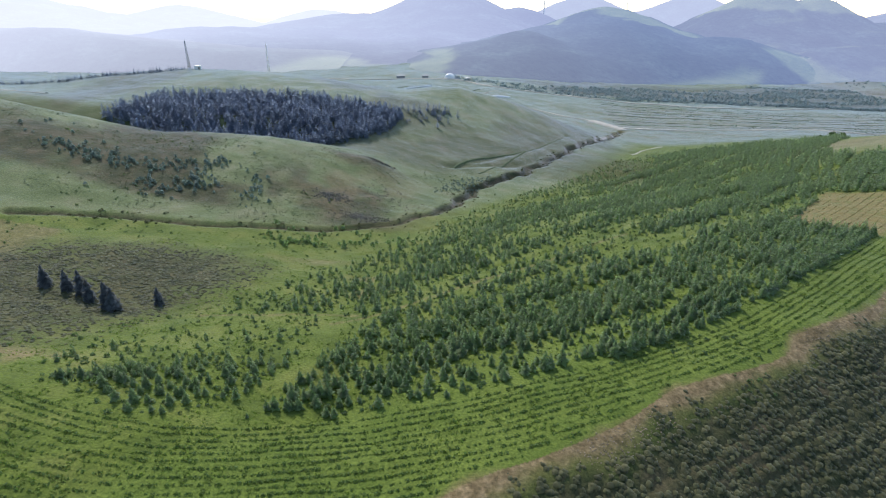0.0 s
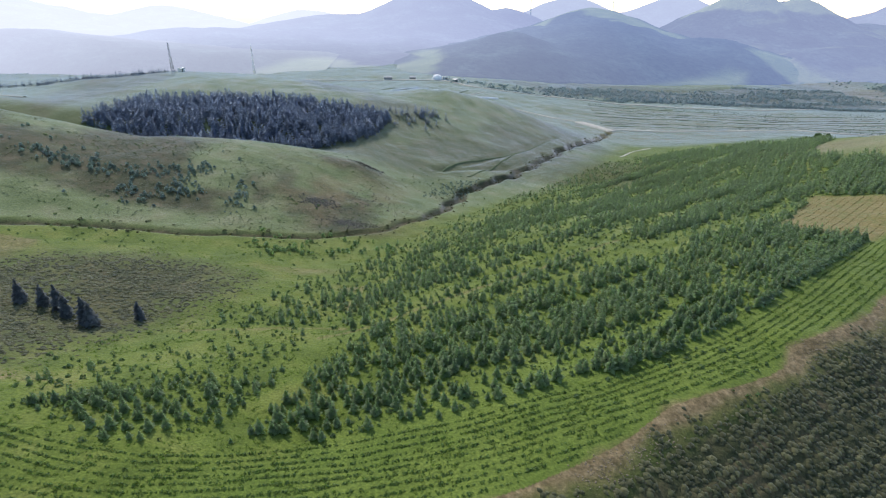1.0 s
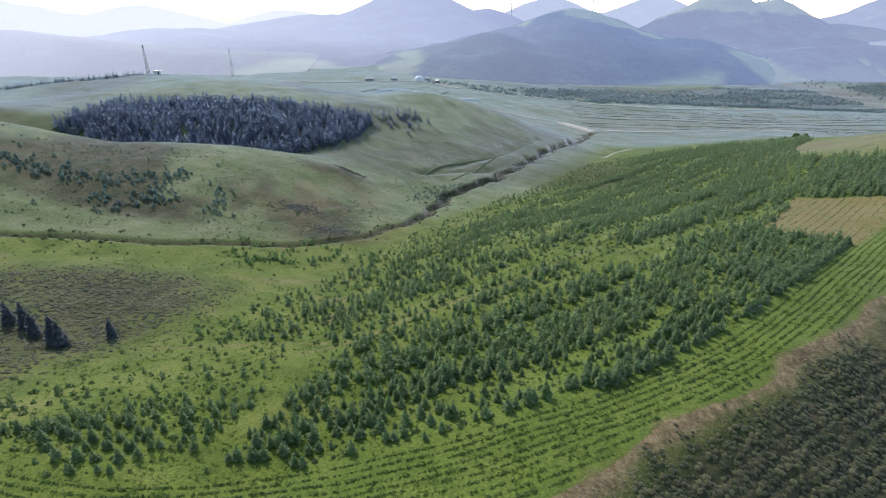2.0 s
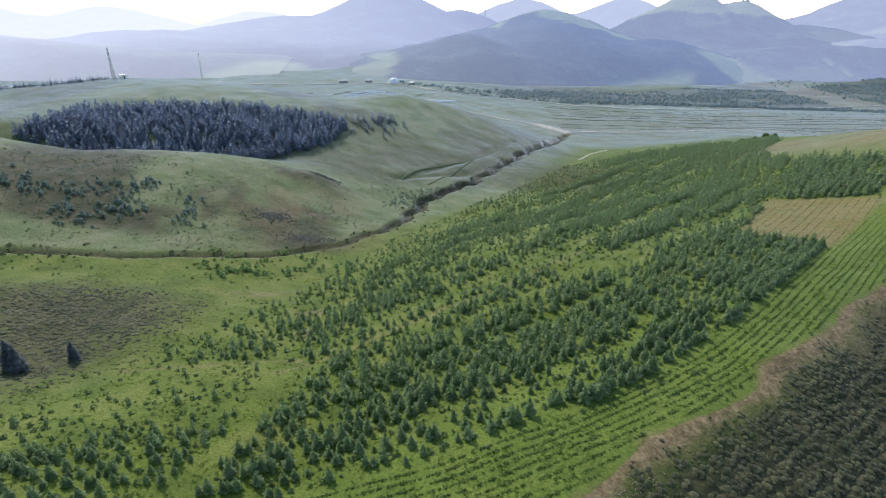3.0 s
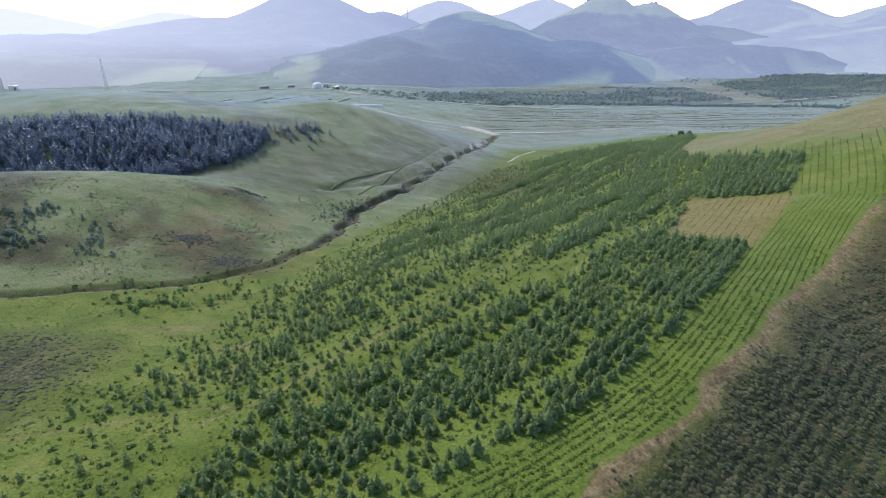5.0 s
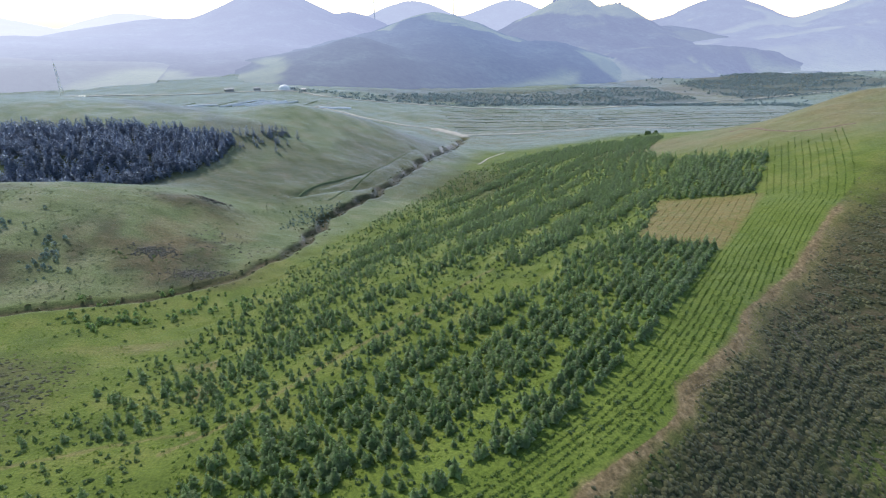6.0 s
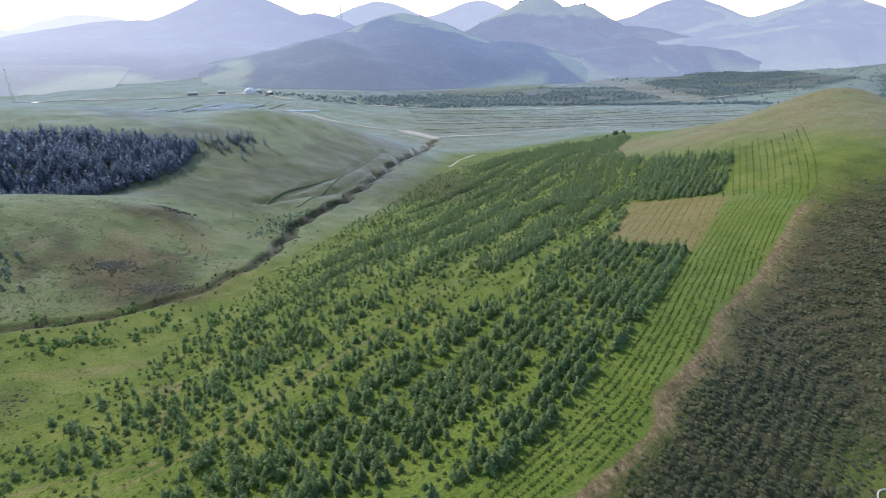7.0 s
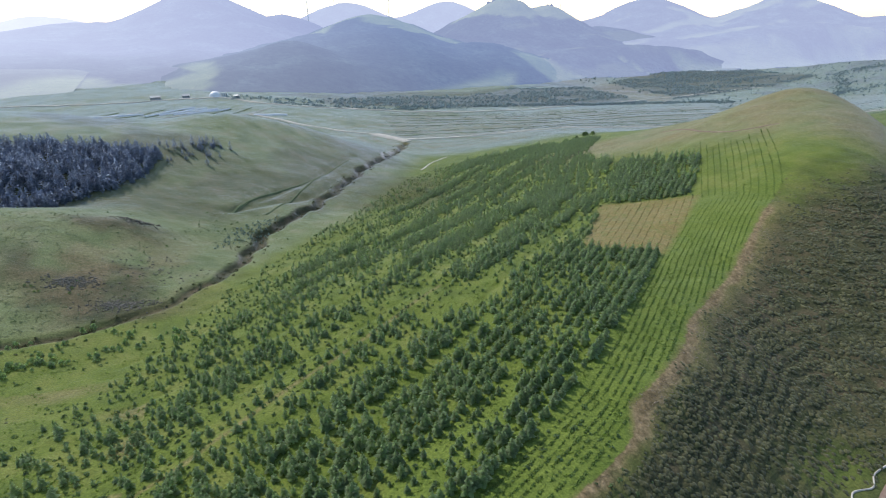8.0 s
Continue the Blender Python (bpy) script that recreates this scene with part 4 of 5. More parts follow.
def furrow_places(draw):
    """Rows of seedlings side by side along the lower edge of the plantation."""
    line = PLANTED_EDGE
    d = np.gradient(line, axis=0)
    d /= np.linalg.norm(d, axis=1)[:, None]
    right = np.stack([d[:, 1], -d[:, 0]], -1)
    step = np.r_[0, np.cumsum(np.linalg.norm(np.diff(line, axis=0), axis=1))]
    out = []
    for k in range(22):
        s = np.arange(0, step[-1], 0.58) + draw.uniform(-0.2, 0.2)
        s = s + draw.uniform(-0.18, 0.18, len(s))
        off = -0.4 + 1.5 * k + 0.25 * value_noise(s, s * 0 + k * 9.0, 12, 61)
        p = np.stack([np.interp(s, step, line[:, i]) + np.interp(s, step, right[:, i]) * off for i in (0, 1)], -1)
        crest, side = distance_to(CREST, p[:, 0], p[:, 1])
        keep = ((side > 0) & (crest > 1.1) | (p[:, 0] < -22) | (p[:, 1] > 150)) & (draw.random(len(s)) < 0.86) & (p[:, 1] > 38)
        keep &= ~(inside(CROP_FIELD, p[:, 0], p[:, 1])) & (p[:, 0] + 0.25 * (p[:, 1] - 146) < 176) & (p[:, 1] < 163 + 4 * value_noise(p[:, 0], p[:, 1], 6, 47))
        out.append(p[keep])
    p = np.vstack(out)
    rows = at_ground(p[:, 0], p[:, 1], 0.42, 0.95, draw)
    rows[:, 3] *= 1 - 0.35 * smooth(115, 155, p[:, 1])
    return rows


def hill_rows(draw):
    """Thin rows of seedlings that climb the grassy hill."""
    out = []
    for k in range(12):
        f = k / 11
        line = curve_points([(167 + 9 * f, 170 - 24 * f), (190 + 2 * f, 193 - 33 * f), (216 + 15 * f, 219 - 21 * f)], 0.6)
        s = np.arange(len(line)) / len(line)
        keep = (draw.random(len(line)) < 0.85) & (s < 0.78 + 0.22 * draw.random()) & (value_noise(line[:, 0], line[:, 1], 7, 80 + k) > -0.6)
        out.append(line[keep] + draw.normal(0, 0.12, (int(keep.sum()), 2)))
    p = np.vstack(out)
    return at_ground(p[:, 0], p[:, 1], 0.4, 0.85, draw)


scatter("seedling_rows", furrow_places(draw), [clump(0.46, 0.42, 18, 110 + k, 0.32, 0.8) for k in range(6)], SEEDLING, "rows of low green seedlings in shallow furrows", "seedlings")

scatter("seedling_rows", hill_rows(draw), [clump(0.42, 0.4, 12, 116 + k, 0.3, 0.8) for k in range(4)], SEEDLING, "thin rows of dark seedlings climbing the hill", "seedlings")


def grass_places(draw):
    """Tufts of long grass over the near meadow and under the young trees."""
    x, y = draw.uniform(-95, 140, 46000), draw.uniform(48, 190, 46000)
    off, side = distance_to(CREST, x, y)
    keep = ((side > 0) | (x < -25)) & (draw.random(len(x)) < np.clip(1.3 - y / 150, 0.25, 1)) & ~inside(MOUND, x, y) & ~inside(CROP_FIELD, x, y) & (off > 2)
    keep &= value_noise(x, y, 4, 68) + 0.5 * value_noise(x, y, 1.5, 69) > -0.25
    return at_ground(x[keep], y[keep], 0.5, 1.2, draw)


scatter("grass_tufts", grass_places(draw), [clump(0.4, 0.2, 8, 125 + k, 0.26, 1.0) for k in range(6)], TUSSOCK, "tufts of long bright green grass in the meadow", "grass")


def heath_places(draw):
    """Low cushions of heath on the shaded slope below the crest and on the mound."""
    x, y = draw.uniform(-25, 225, 76000), draw.uniform(35, 165, 76000)
    off, side = distance_to(CREST, x, y)
    patch = value_noise(x, y, 6, 64) + 0.6 * value_noise(x, y, 2, 62)
    step = np.sin(2 * math.pi * height(x, y) / 0.85 + 2.2 * value_noise(x, y, 7, 61))
    much = smooth(1.2, 5 + 6 * smooth(60, 140, x), off + 2.5 * patch) * smooth(160, 122, y + 0.15 * (x - 165) + 8 * patch)
    keep = (side < 0) & (off < 75) & (draw.random(len(x)) < np.clip(much * (0.72 + 0.3 * patch + 0.3 * step), 0, 1))
    keep &= distance_to(curve_points([(92, 56), (104, 63), (118, 68), (140, 74), (180, 84)], 6), x, y)[0] > 4
    keep &= draw.random(len(x)) > 0.8 * np.exp(-(((x - 103) / 12) ** 2 + ((y - 72) / 7) ** 2))
    x, y, much = x[keep], y[keep], much[keep]
    mx, my = draw.uniform(-175, -45, 20000), draw.uniform(72, 174, 20000)
    lot = soft_inside(MOUND, mx, my, 9)
    keep = draw.random(20000) < lot * (0.66 + 0.35 * value_noise(mx, my, 8, 65))
    rows = at_ground(np.r_[x, mx[keep]], np.r_[y, my[keep]], 0.6, 1.35, draw)
    rows[:, 3] *= np.r_[0.5 + 0.5 * much, 0.6 + 0.5 * lot[keep]]
    return rows


scatter("heath_shrubs", heath_places(draw), [cushion(0.54, 0.24, 120 + k) for k in range(9)], HEATH, "dense low rounded heath cushions on the shaded slopes", "heath", rounded=True)


def crop_places(draw):
    """Rows of stubble across the tan field."""
    u, v = np.meshgrid(np.arange(-30, 80, 0.8), np.arange(-40, 50, 2.6))
    u, v = u.ravel() + draw.uniform(-0.2, 0.2, u.size), v.ravel() + draw.uniform(-0.12, 0.12, v.size)
    x, y = 114 + 0.78 * u + 0.63 * v, 160 + 0.63 * u - 0.78 * v
    keep = inside(CROP_FIELD, x, y) & (draw.random(len(x)) < 0.55 + 0.5 * value_noise(x, y, 9, 45))
    return at_ground(x[keep], y[keep], 0.5, 1.1, draw)


scatter("stubble_rows", crop_places(draw), [clump(0.36, 0.24, 9, 128 + k, 0.26, 0.8) for k in range(4)], STUBBLE, "rows of dry tan stubble in a small field", "stubble")


def knoll_places(draw):
    """Low tussocks over the knoll and the near flank of the wooded hill."""
    x, y = draw.uniform(-210, 40, 26000), draw.uniform(196, 330, 26000)
    off, side = distance_to(GULLY, x, y)
    keep = (side > 0) & (off > 4) & (y < 302 + 0.2 * (x + 30)) & (value_noise(x, y, 18, 72) + 0.6 * value_noise(x, y, 4, 73) > -0.1) & (draw.random(len(x)) < 0.55)
    return at_ground(x[keep], y[keep], 0.5, 1.2, draw)


scatter("knoll_tussocks", knoll_places(draw), [clump(0.6, 0.24, 8, 136 + k, 0.34, 1.3) for k in range(4)], STEPPE, "low grey-green tussocks on the knoll", "tussocks")
# Scrub added along the gully to strengthen its dark line.
banks = [GULLY[(GULLY[:, 1] > 180)]]
pick = draw.integers(0, len(banks[0]), 420)
scrub = banks[0][pick] + draw.normal(0, 2.6, (420, 2))
scatter("gully_scrub", at_ground(scrub[:, 0], scrub[:, 1], 0.5, 1.3, draw), [clump(0.8, 0.6, 14, 146 + k, 0.6, 0.7) for k in range(4)], HEATH, "dark scrub along the banks of the gully", "scrub")


def meadow_places(draw):
    """Loose tufts and small bushes over the open meadow."""
    x, y = draw.uniform(-170, 60, 5200), draw.uniform(75, 330, 5200)
    keep = ~inside(PLANTATION, x, y) & ~inside(MOUND, x, y) & (value_noise(x, y, 16, 66) + 0.6 * value_noise(x, y, 5, 67) > 0.25) & (distance_to(GULLY, x, y)[0] > 3) & (draw.random(len(x)) < 1 - 0.75 * smooth(195, 215, y))
    return at_ground(x[keep], y[keep], 0.45, 1.3, draw)


scatter("meadow_tufts", meadow_places(draw), [clump(0.45, 0.6, 14, 130 + k, 0.42, 0.7) for k in range(5)], SHRUB, "scattered dark tufts and small bushes in the meadow", "tufts")


def bush_patch(line, half, count, draw):
    p = curve_points(line, 2)
    pick = draw.integers(0, len(p), count)
    return np.column_stack([p[pick, 0] + draw.normal(0, half, count), p[pick, 1] + draw.normal(0, half, count)])


KNOLL_BUSHES = np.vstack([
    bush_patch([(-168, 232), (-146, 231), (-124, 235), (-113, 243), (-98, 250)], 3.2, 190, draw),
    bush_patch([(-124, 220), (-112, 218), (-102, 224), (-111, 233)], 4.0, 110, draw),
    bush_patch([(-83, 240), (-80, 220), (-81, 214)], 2.5, 28, draw),
    bush_patch([(-175, 250), (-120, 228), (-80, 240)], 12.0, 30, draw),
])
scatter("knoll_bushes", at_ground(KNOLL_BUSHES[:, 0], KNOLL_BUSHES[:, 1], 0.35, 1.05, draw), [clump(0.9, 1.8, 36, 140 + k, 0.75, 0.6) for k in range(4)], BUSH, "dark green bushes in loose groups on the knoll", "bushes")
COPSE = np.vstack([bush_patch([(-56, 182), (-50, 186), (-45, 184)], 2.2, 26, draw), bush_patch([(-60, 195), (-30, 190), (-12, 196)], 6, 40, draw)])
scatter("copse", at_ground(COPSE[:, 0], COPSE[:, 1], 0.45, 1.1, draw), [clump(0.9, 1.9, 40, 150 + k, 0.75, 0.6) for k in range(4)], LARCH, "small group of young trees in the open meadow", "copse")
ROWS = np.vstack([np.column_stack([np.linspace(-4, 8, 14) + k * 3.4, np.linspace(278, 308, 14) + k * 3.0]) for k in range(7)])
ROWS = ROWS + draw.normal(0, 0.7, ROWS.shape)
scatter("sapling_rows", at_ground(ROWS[:, 0], ROWS[:, 1], 0.6, 1.2, draw), [clump(0.5, 1.2, 20, 160 + k, 0.55, 0.7) for k in range(3)], BUSH, "rows of saplings on the flat beside the gully", "saplings")
FOREST = [(-195, 322), (-180, 366), (-139, 386), (-88, 397), (-49, 401), (-27, 398), (-36, 362), (-49, 345), (-63, 334), (-82, 322), (-101, 316), (-140, 314), (-170, 312)]
x, y = draw.uniform(-200, -20, 6500), draw.uniform(308, 404, 6500)
keep = inside(FOREST, x, y)
x, y = x[keep][:2000], y[keep][:2000]
scatter("spruce_wood", at_ground(x, y, 0.7, 1.15, draw), [conifer(7.4, 2.2, 6, 7, 170 + k, 0.5, taper=0.5) for k in range(6)], HAZED_SPRUCE, "dark spruce wood in the hollow of the hill", "wood")
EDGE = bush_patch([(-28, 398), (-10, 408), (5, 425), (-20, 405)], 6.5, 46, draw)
scatter("wood_edge", at_ground(EDGE[:, 0], EDGE[:, 1], 0.5, 1.0, draw), [conifer(7, 1.8, 7, 7, 180 + k, simple=True) for k in range(3)], HAZED_SPRUCE, "loose spruces at the edge of the wood", "wood")


def apron_places(draw):
    """Rows of planted trees on the apron below the mountains, with open strips between the blocks."""
    u, v = np.meshgrid(np.arange(100, 1300, 5.0), np.arange(640, 1300, 7.0))
    u, v = u.ravel() + draw.normal(0, 1.6, u.size), v.ravel() + draw.normal(0, 1.1, v.size)
    v = v - 0.10 * (u - 400)
    keep = inside(APRON, u, v) & ~inside(TRACK_MEADOW, u, v) & ~inside(FOOT_FIELD, u, v)
    keep &= value_noise(0.3 * u, v, 22, 91) + 0.5 * value_noise(0.5 * u, v, 60, 92) > -0.22
    return np.column_stack([u, v])[keep & (draw.random(len(u)) < 0.85)]


BELT = [(78, 789), (159, 765), (250, 757), (428, 761), (536, 728), (643, 691), (760, 660)]
HEDGE = np.vstack([
    bush_patch(BELT, 3.5, 420, draw),
    bush_patch([(x, y + 12) for x, y in BELT[2:]], 4.5, 420, draw),
    bush_patch([(30, 832), (130, 800), (240, 800)], 7, 110, draw),
    apron_places(draw),
    bush_patch([(1050, 690), (1180, 760), (1318, 871), (1480, 930), (1672, 977)], 10, 420, draw),
    bush_patch([(900, 640), (1080, 690), (1240, 722)], 6, 160, draw),
    draw.uniform((700, 620), (1900, 1080), (700, 2)),
])
VALLEY = at_ground(HEDGE[:, 0], HEDGE[:, 1], 0.35, 1.0, draw)
VALLEY = VALLEY[mountain_height(ROCKY_HILLS, HEDGE[:, 0], HEDGE[:, 1], 9, 2.0) < 1.5]
scatter("valley_trees", VALLEY, [clump(2.3, 3.4, 26, 190 + k, 1.8, 0.6) for k in range(6)], HAZED_LEAF, "rows of hazy trees planted along the valley", "trees")
LINES = []
for k in range(-2, 11):
    line = VALLEY_ROAD + np.array([0.12, 1.0]) * (14 + 13.5 * k + 4 * (k % 2))
    line = line[(line[:, 0] > (150 if k > 0 else 330) + 25 * (k * 5 % 4)) & (line[:, 0] < 980 - 50 * (k * 3 % 4))]
    LINES.append(bush_patch(line, 0.8, 260, draw))
LINES = np.vstack(LINES)
LINES = LINES[value_noise(LINES[:, 0], LINES[:, 1], 45, 93) > -0.35]
scatter("field_hedges", at_ground(LINES[:, 0], LINES[:, 1], 0.25, 0.55, draw), [clump(1.9, 1.5, 16, 196 + k, 1.2, 0.7) for k in range(3)], BUSH, "low dark hedge lines between strips of valley field", "hedges")
HILL_HEDGE = bush_patch([(-330, 408), (-285, 415), (-245, 430), (-222, 452), (-205, 462)], 2, 300, draw)
scatter("hill_hedge", at_ground(HILL_HEDGE[:, 0], HILL_HEDGE[:, 1], 0.4, 0.8, draw), [conifer(5, 1.5, 6, 6, 240 + k, simple=True) for k in range(3)], HAZED_SPRUCE, "line of small dark trees along the hill road", "hedge")


# ---- single trees ----
def spruce(kind, tall, wide, label):
    base = new("spruce_tree")
    verts, faces = trunk_mesh(tall, 0.022 * tall)
    mesh_object("trunk", verts, faces, BARK, base)
    v, f = conifer(tall, wide, 14, 13, 200 + kind, 0.55, taper=0.62)
    crown = new("crown", triangles("crown", v, f, DARK_SPRUCE))
    crown.parent = base
    return tagged(base, label, "spruce tree", "spruces on the mound")


for k, (x, y, tall) in enumerate([(-101, 125, 6.5), (-95, 124, 6.2), (-90.5, 122.5, 7.2), (-86.5, 119, 6.4), (-80.5, 116, 7.4), (-78.2, 114.5, 6.6), (-70.5, 120, 5.2)]):
    spruce(k, tall, 0.29 * tall, "dark spruce tree among heath shrubs on a mound").matrix_basis = pose(x, y, float(height(x, y)), 0, 0, 50 * k)


def broad_tree(kind, tall):
    base = new("broad_tree")
    verts, faces = trunk_mesh(tall * 0.6, 0.03 * tall)
    mesh_object("trunk", verts, faces, BARK, base)
    v, f = clump(0.42 * tall, 0.62 * tall, 160, 220 + kind, 0.22 * tall, 0.4)
    v[:, 2] += 0.3 * tall
    crown = new("crown", triangles("crown", v, f, SHRUB))
    crown.parent = base
    return tagged(base, "dark round tree alone on the grassy hillside", "tree", "lone trees")


for k, (x, y, tall) in enumerate([(300, 418, 6.5), (314, 426, 5.0), (284, 408, 4.0)]):
    broad_tree(k, tall).matrix_basis = pose(x, y, float(height(x, y)), 0, 0, 70 * k)


# ---- rocks ----
def stone_shape(seed, flat=0.6):
    """One angular boulder as vertices and triangles."""
    bm = bmesh.new()
    bmesh.ops.create_icosphere(bm, subdivisions=1, radius=1.0)
    local = np.random.default_rng(seed)
    for v in bm.verts:
        v.co *= local.uniform(0.7, 1.2)
        v.co.z *= flat
    bm.normal_update()
    verts = np.array([tuple(v.co) for v in bm.verts])
    faces = np.array([[v.index for v in f.verts] for f in bm.faces])
    bm.free()
    return verts, faces


def boulder(x, y, size, seed):
    v, f = stone_shape(seed, 0.55)
    ob = new("boulder", triangles("boulder", v * size, f, SCREE))
    ob.matrix_basis = pose(x, y, float(height(x, y)) + 0.12 * size, 0, 0, 47 * seed)
    return tagged(ob, "weathered grey-brown boulder half sunk in the grass", "boulder", "boulders of the knoll")


for k in range(14):
    t = k / 13
    boulder(-40 + 12 * t + float(draw.normal(0, 1.2)), 295 - 3 * t + float(draw.normal(0, 1.5)), float(draw.uniform(0.5, 1.3)), 300 + k)


def stone_places(draw):
    """Loose stones along the crest and in the bare patches of the knoll."""
    line = CREST[(CREST[:, 0] > 5)]
    pick = draw.integers(0, len(line), 3400)
    spread = draw.normal(0, 1.5, (3400, 2)) + np.array([1.5, -2.1])
    gather = value_noise(line[pick, 0], line[pick, 1], 9, 71) > 0.05
    a = (line[pick] + spread)[gather]
    return at_ground(a[:, 0], a[:, 1], 0.04, 0.15, draw, -0.02)


scatter("stones", stone_places(draw), [stone_shape(330 + k) for k in range(5)], STONE, "loose reddish stones on the bare crest", "stones")
p = np.vstack([draw.normal((-50, 237), (4, 2.2), (420, 2)), draw.normal((-34, 222), (5, 2.0), (380, 2)), draw.normal((-34, 293), (4, 3), (260, 2)), draw.normal((-28, 250), (10, 8), (150, 2))])
scatter("scree", at_ground(p[:, 0], p[:, 1], 0.15, 0.55, draw, -0.02), [stone_shape(340 + k, 0.45) for k in range(5)], SCREE, "dark scree in bare patches of the knoll", "scree")

px = np.r_[draw.normal(905, 26, 22), draw.normal(985, 16, 10), draw.normal(1051, 20, 10)]
py = 1684 - 0.18 * (px - 912) + draw.normal(0, 8, len(px))
rocks = np.stack([px, py, land(px, py) + mountain_height(ROCKY_HILLS, px, py, 9, 2.0) - 3, draw.uniform(4, 9, len(px)), draw.uniform(0, 6.28, len(px))], -1)
# The rocks glow with the same emitted haze as their mountain.
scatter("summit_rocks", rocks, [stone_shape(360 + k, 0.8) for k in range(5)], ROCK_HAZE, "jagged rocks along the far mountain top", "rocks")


# ---- masts, turbines and the dome far off ----
def tube(points, radii, sides=8):
    """A tapered tube along points."""
    verts, faces = [], []
    for n, (p, r) in enumerate(zip(points, radii)):
        a = Vector(points[min(n + 1, len(points) - 1)]) - Vector(points[max(n - 1, 0)])
        q = a.to_track_quat("Z", "Y")
        for k in range(sides):
            verts.append(tuple(Vector(p) + q @ Vector((r * math.cos(2 * math.pi * k / sides), r * math.sin(2 * math.pi * k / sides), 0))))
    for n in range(len(points) - 1):
        faces += [(n * sides + k, n * sides + (k + 1) % sides, (n + 1) * sides + (k + 1) % sides, (n + 1) * sides + k) for k in range(sides)]
    faces += [tuple(reversed(range(sides))), tuple(range((len(points) - 1) * sides, len(points) * sides))]
    return verts, faces


def joined(pieces):
    verts, faces = [], []
    for v, f in pieces:
        k = len(verts)
        verts += list(v)
        faces += [tuple(i + k for i in face) for face in f]
    return verts, faces


def box(x, y, z, sx, sy, sz, bevel=0.0):
    bm = bmesh.new()
    bmesh.ops.create_cube(bm, size=1.0, matrix=Matrix.LocRotScale((x, y, z), None, (sx, sy, sz)))
    if bevel:
        bmesh.ops.bevel(bm, geom=bm.edges[:], offset=bevel, segments=2, affect="EDGES")
    out = [tuple(v.co) for v in bm.verts], [tuple(v.index for v in f.verts) for f in bm.faces]
    bm.free()
    return out


def radio_mast(x, y, tall, mat, label):
    base = new("radio_mast")
    low, high = 0.9, 0.3
    corners = [(1, 1), (1, -1), (-1, -1), (-1, 1)]
    for cx, cy in corners:
        v, f = tube([(low * cx, low * cy, -0.5), (high * cx, high * cy, tall)], [0.14, 0.08], 6)
        mesh_object("leg", v, f, mat, base)
    steps = 9
    for n in range(steps):
        z0, z1 = tall * n / steps, tall * (n + 1) / steps
        r0, r1 = low + (high - low) * n / steps, low + (high - low) * (n + 1) / steps
        pieces = []
        for (ax, ay), (bx, by) in zip(corners, corners[1:] + corners[:1]):
            pieces += [tube([(ax * r0, ay * r0, z0), (bx * r1, by * r1, z1)], [0.06, 0.06], 4), tube([(ax * r1, ay * r1, z1), (bx * r1, by * r1, z1)], [0.06, 0.06], 4)]
        v, f = joined(pieces)
        mesh_object("brace", v, f, mat, base, shade=False)
    v, f = tube([(0, 0, tall - 1), (0, 0, tall + 3)], [0.1, 0.04], 6)
    mesh_object("antenna", v, f, mat, base)
    base.matrix_basis = pose(x, y, float(height(x, y)))
    return tagged(base, label, "radio mast", "masts on the hill")


def hut(x, y, turn, wide, label):
    base = new("hut")
    v, f = box(0, 0, 1.2, wide, 3.0, 2.8, 0.05)
    mesh_object("wall", v, f, WHITE, base, shade=False)
    v, f = box(0, 0, 2.75, wide + 0.5, 3.5, 0.25, 0.04)
    mesh_object("roof", v, f, STEEL, base, shade=False)
    v, f = box(0.2 * wide, -1.51, 0.95, 0.9, 0.06, 1.9)
    mesh_object("door", v, f, DARK, base, shade=False)
    base.matrix_basis = pose(x, y, float(height(x, y)), 0, 0, turn)
    return tagged(base, label, "hut")


radio_mast(-203, 466, 21, STEEL, "tall grey steel lattice mast on the hilltop")
hut(-196, 466, 10, 5, "low white hut at the foot of the mast")
radio_mast(-155, 520, 26, WHITE, "white steel lattice mast behind the hill")
hut(-143, 522, -15, 5, "small white hut beside the white mast")


def wind_turbine(x, y, z, tall, turn, spin):
    base = new("wind_turbine")
    v, f = tube([(0, 0, -60), (0, 0, 0), (0, 0, tall * 0.5), (0, 0, tall)], [2.3, 2.2, 1.8, 1.2], 14)
    mesh_object("tower", v, f, WHITE, base)
    v, f = box(0, 1.0, tall + 1.3, 3.0, 8.0, 3.0, 0.5)
    mesh_object("nacelle", v, f, WHITE, base)
    v, f = tube([(0, -3.0, tall + 1.3), (0, -4.4, tall + 1.3), (0, -5.4, tall + 1.3)], [1.5, 1.3, 0.3], 12)
    hub = mesh_object("hub", v, f, WHITE, base)
    for k in range(3):
        a = radians(spin + 120 * k)
        verts = []
        for s, chord, thick in ((0.5, 1.4, 0.9), (5, 2.6, 0.5), (16, 1.6, 0.25), (30, 0.4, 0.08)):
            for u, w in ((-0.35, 0), (0.1, 1), (0.65, 0), (0.1, -1)):
                px, pz = u * chord, s
                verts.append((px * math.cos(a) + pz * math.sin(a), -4.3 + 0.5 * thick * w, tall + 1.3 - px * math.sin(a) + pz * math.cos(a)))
        faces = [(r * 4 + q, r * 4 + (q + 1) % 4, r * 4 + 4 + (q + 1) % 4, r * 4 + 4 + q) for r in range(3) for q in range(4)] + [(0, 1, 2, 3), (12, 13, 14, 15)]
        mesh_object("blade", verts, faces, WHITE, hub)
    base.matrix_basis = pose(x, y, z, 0, 0, turn)
    return tagged(base, "white three-bladed wind turbine on the far ridge", "wind turbine", "turbines on the ridge")


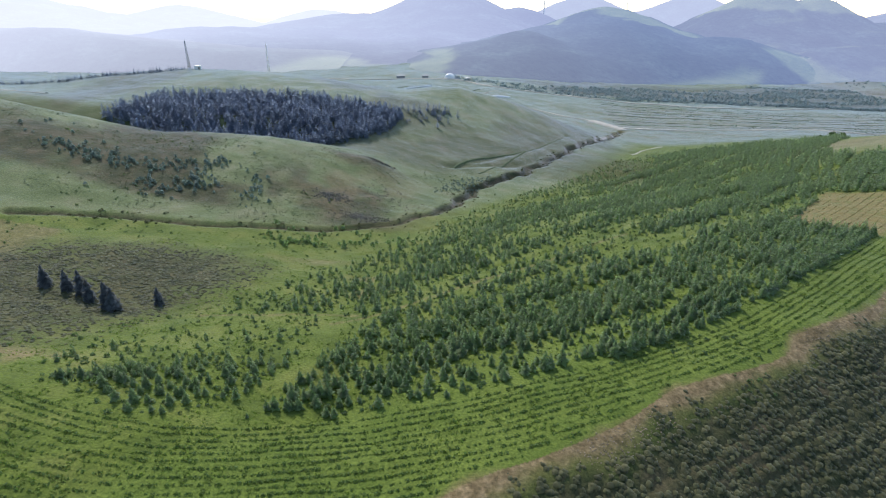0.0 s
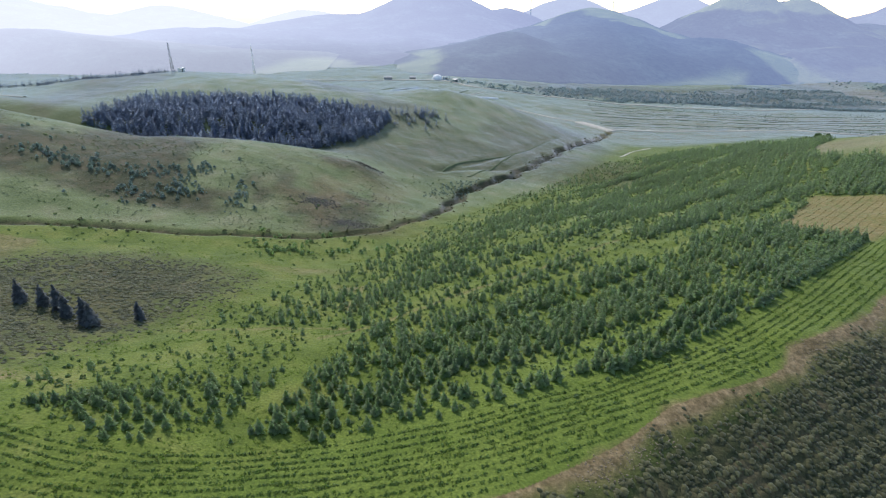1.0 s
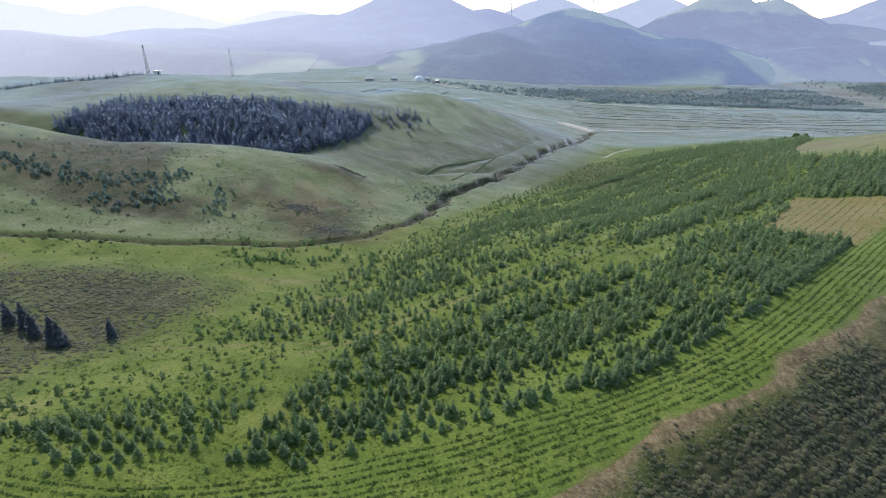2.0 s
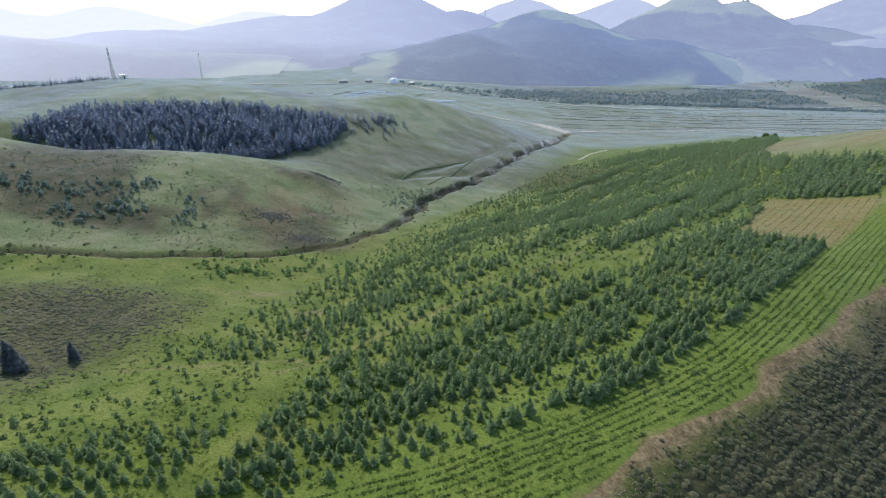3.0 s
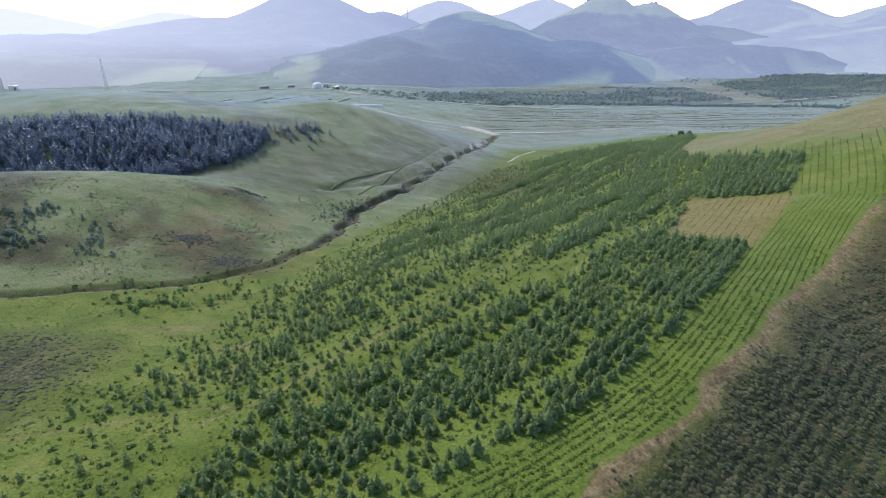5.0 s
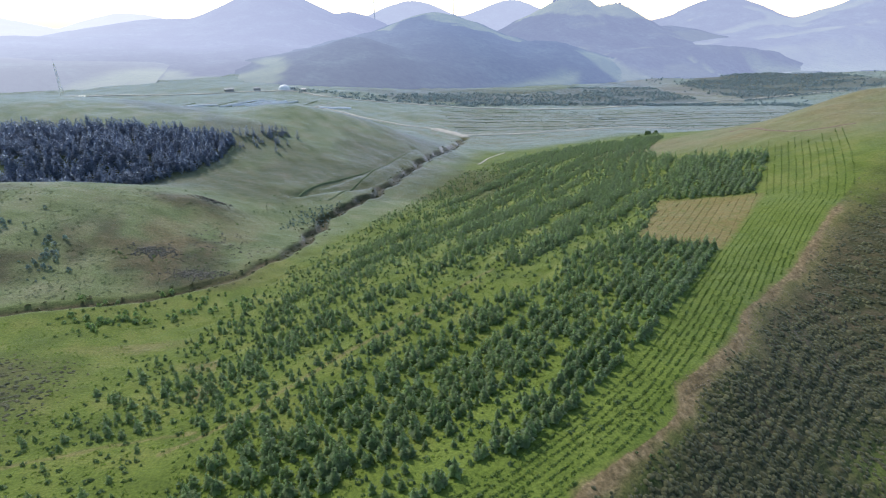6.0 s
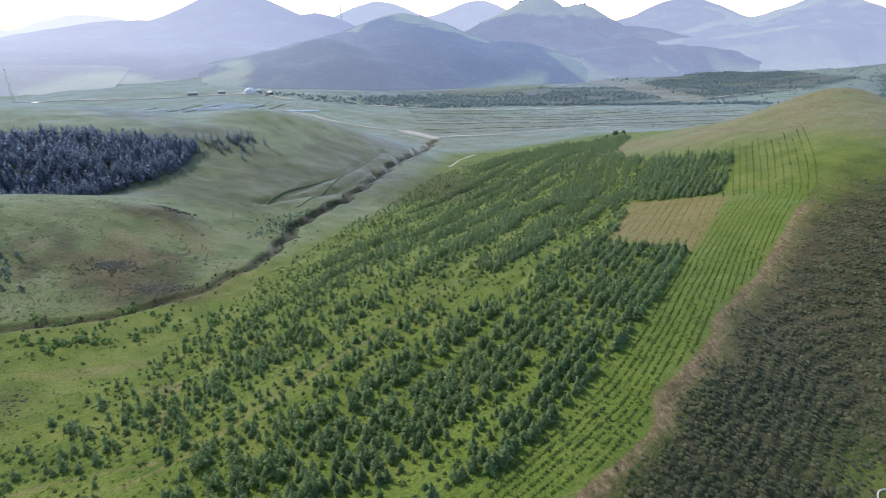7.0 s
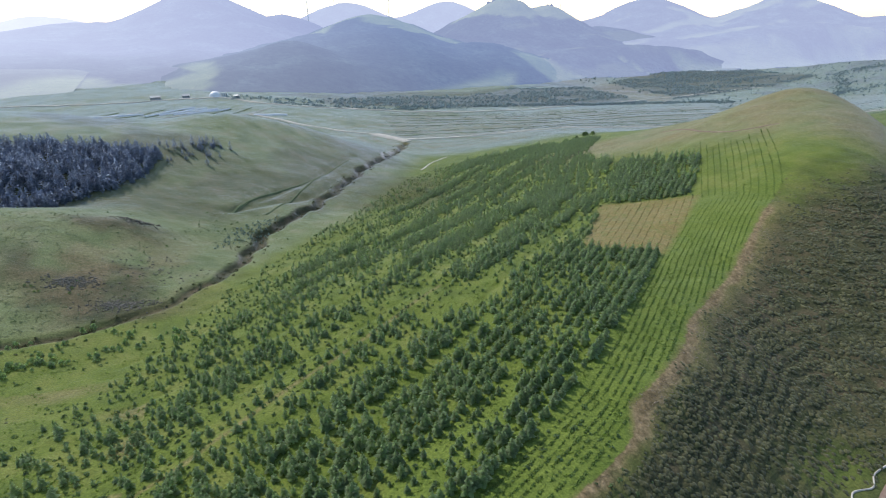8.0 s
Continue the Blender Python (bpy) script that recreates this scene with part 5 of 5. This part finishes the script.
for x, y, z, spin in ((387, 2193, 112, 20), (790, 2500, 112, 75), (640, 2900, 130, 45), (1500, 2250, 100, 10)):
    wind_turbine(x, y, z, 82, 20, spin)


def dome_hall(x, y):
    base = new("dome_hall")
    verts, faces, n, m = [], [], 8, 28
    for i in range(n + 1):
        a = math.pi / 2 * i / n
        verts += [(7.5 * math.cos(a) * math.cos(2 * math.pi * k / m), 7.5 * math.cos(a) * math.sin(2 * math.pi * k / m), 1.0 + 6.0 * math.sin(a)) for k in range(m)]
    faces = [(i * m + k, i * m + (k + 1) % m, (i + 1) * m + (k + 1) % m, (i + 1) * m + k) for i in range(n) for k in range(m)]
    mesh_object("dome", verts, faces, WHITE, base)
    v, f = tube([(0, 0, -2), (0, 0, 1.2)], [7.7, 7.7], 28)
    mesh_object("ring_wall", v, f, WHITE, base)
    v, f = box(11.5, 0, 1.4, 7, 5, 4.4, 0.15)
    annex = mesh_object("annex", v, f, WHITE, base, shade=False)
    for k in range(3):
        v, f = box(9.4 + 2.1 * k, -2.53, 1.6, 1.2, 0.08, 1.6)
        mesh_object("window", v, f, DARK, annex, shade=False)
    v, f = box(11.5, 0, 3.75, 7.5, 5.5, 0.35, 0.08)
    mesh_object("roof", v, f, STEEL, base, shade=False)
    base.matrix_basis = pose(x, y, float(height(x, y)))
    return tagged(base, "white domed hall with a flat-roofed annex", "domed hall")


dome_hall(14, 835)


def low_house(x, y, long, turn):
    base = new("farm_house")
    v, f = box(0, 0, 1.4, long, 5, 3.4, 0.05)
    wall = mesh_object("wall", v, f, PLASTER, base, shade=False)
    verts = [(-long / 2 - 0.4, -3, 3.0), (long / 2 + 0.4, -3, 3.0), (long / 2 + 0.4, 3, 3.0), (-long / 2 - 0.4, 3, 3.0), (-long / 2 - 0.4, 0, 4.6), (long / 2 + 0.4, 0, 4.6)]
    mesh_object("roof", verts, [(0, 1, 5, 4), (2, 3, 4, 5), (0, 4, 3), (1, 2, 5), (0, 3, 2, 1)], STEEL, base, shade=False)
    for k in range(int(long / 3)):
        v, f = box(-long / 2 + 1.5 + 3 * k, -2.52, 1.6, 1.2, 0.06, 1.2)
        mesh_object("window", v, f, DARK, wall, shade=False)
    base.matrix_basis = pose(x, y, float(height(x, y)), 0, 0, turn)
    return tagged(base, "low grey house on the valley road", "house", "houses on the valley road")


for x, y, long, turn in ((-22, 836, 9, 5), (-58, 838, 12, 8), (40, 826, 6, -20)):
    low_house(x, y, long, turn)


def crop_tunnel(a, b, half):
    """A long low tunnel of crop film between two places."""
    n, m = 12, 7
    a, b = np.array(a, float), np.array(b, float)
    d = (b - a) / np.linalg.norm(b - a)
    side = np.array([-d[1], d[0]])
    verts = []
    for i in range(n + 1):
        p = a + (b - a) * i / n
        z = float(height(p[0], p[1]))
        for k in range(m):
            t = math.pi * k / (m - 1)
            q = p + side * half * math.cos(t)
            verts.append((q[0], q[1], z - 0.3 + 1.9 * math.sin(t)))
    faces = [(i * m + k, i * m + k + 1, (i + 1) * m + k + 1, (i + 1) * m + k) for i in range(n) for k in range(m - 1)]
    return tagged(mesh_object("crop_tunnel", verts, faces, FILM), "long low tunnel of pale crop film in a field", "crop tunnel", "crop tunnels")


for k in range(4):
    crop_tunnel((-62 + 14 * k, 712 + 2 * k), (-12 + 13 * k, 758 - 1 * k), 0.8)
crop_tunnel((-150, 729), (-64, 722), 1.3)
crop_tunnel((50, 706), (88, 709), 2.6)
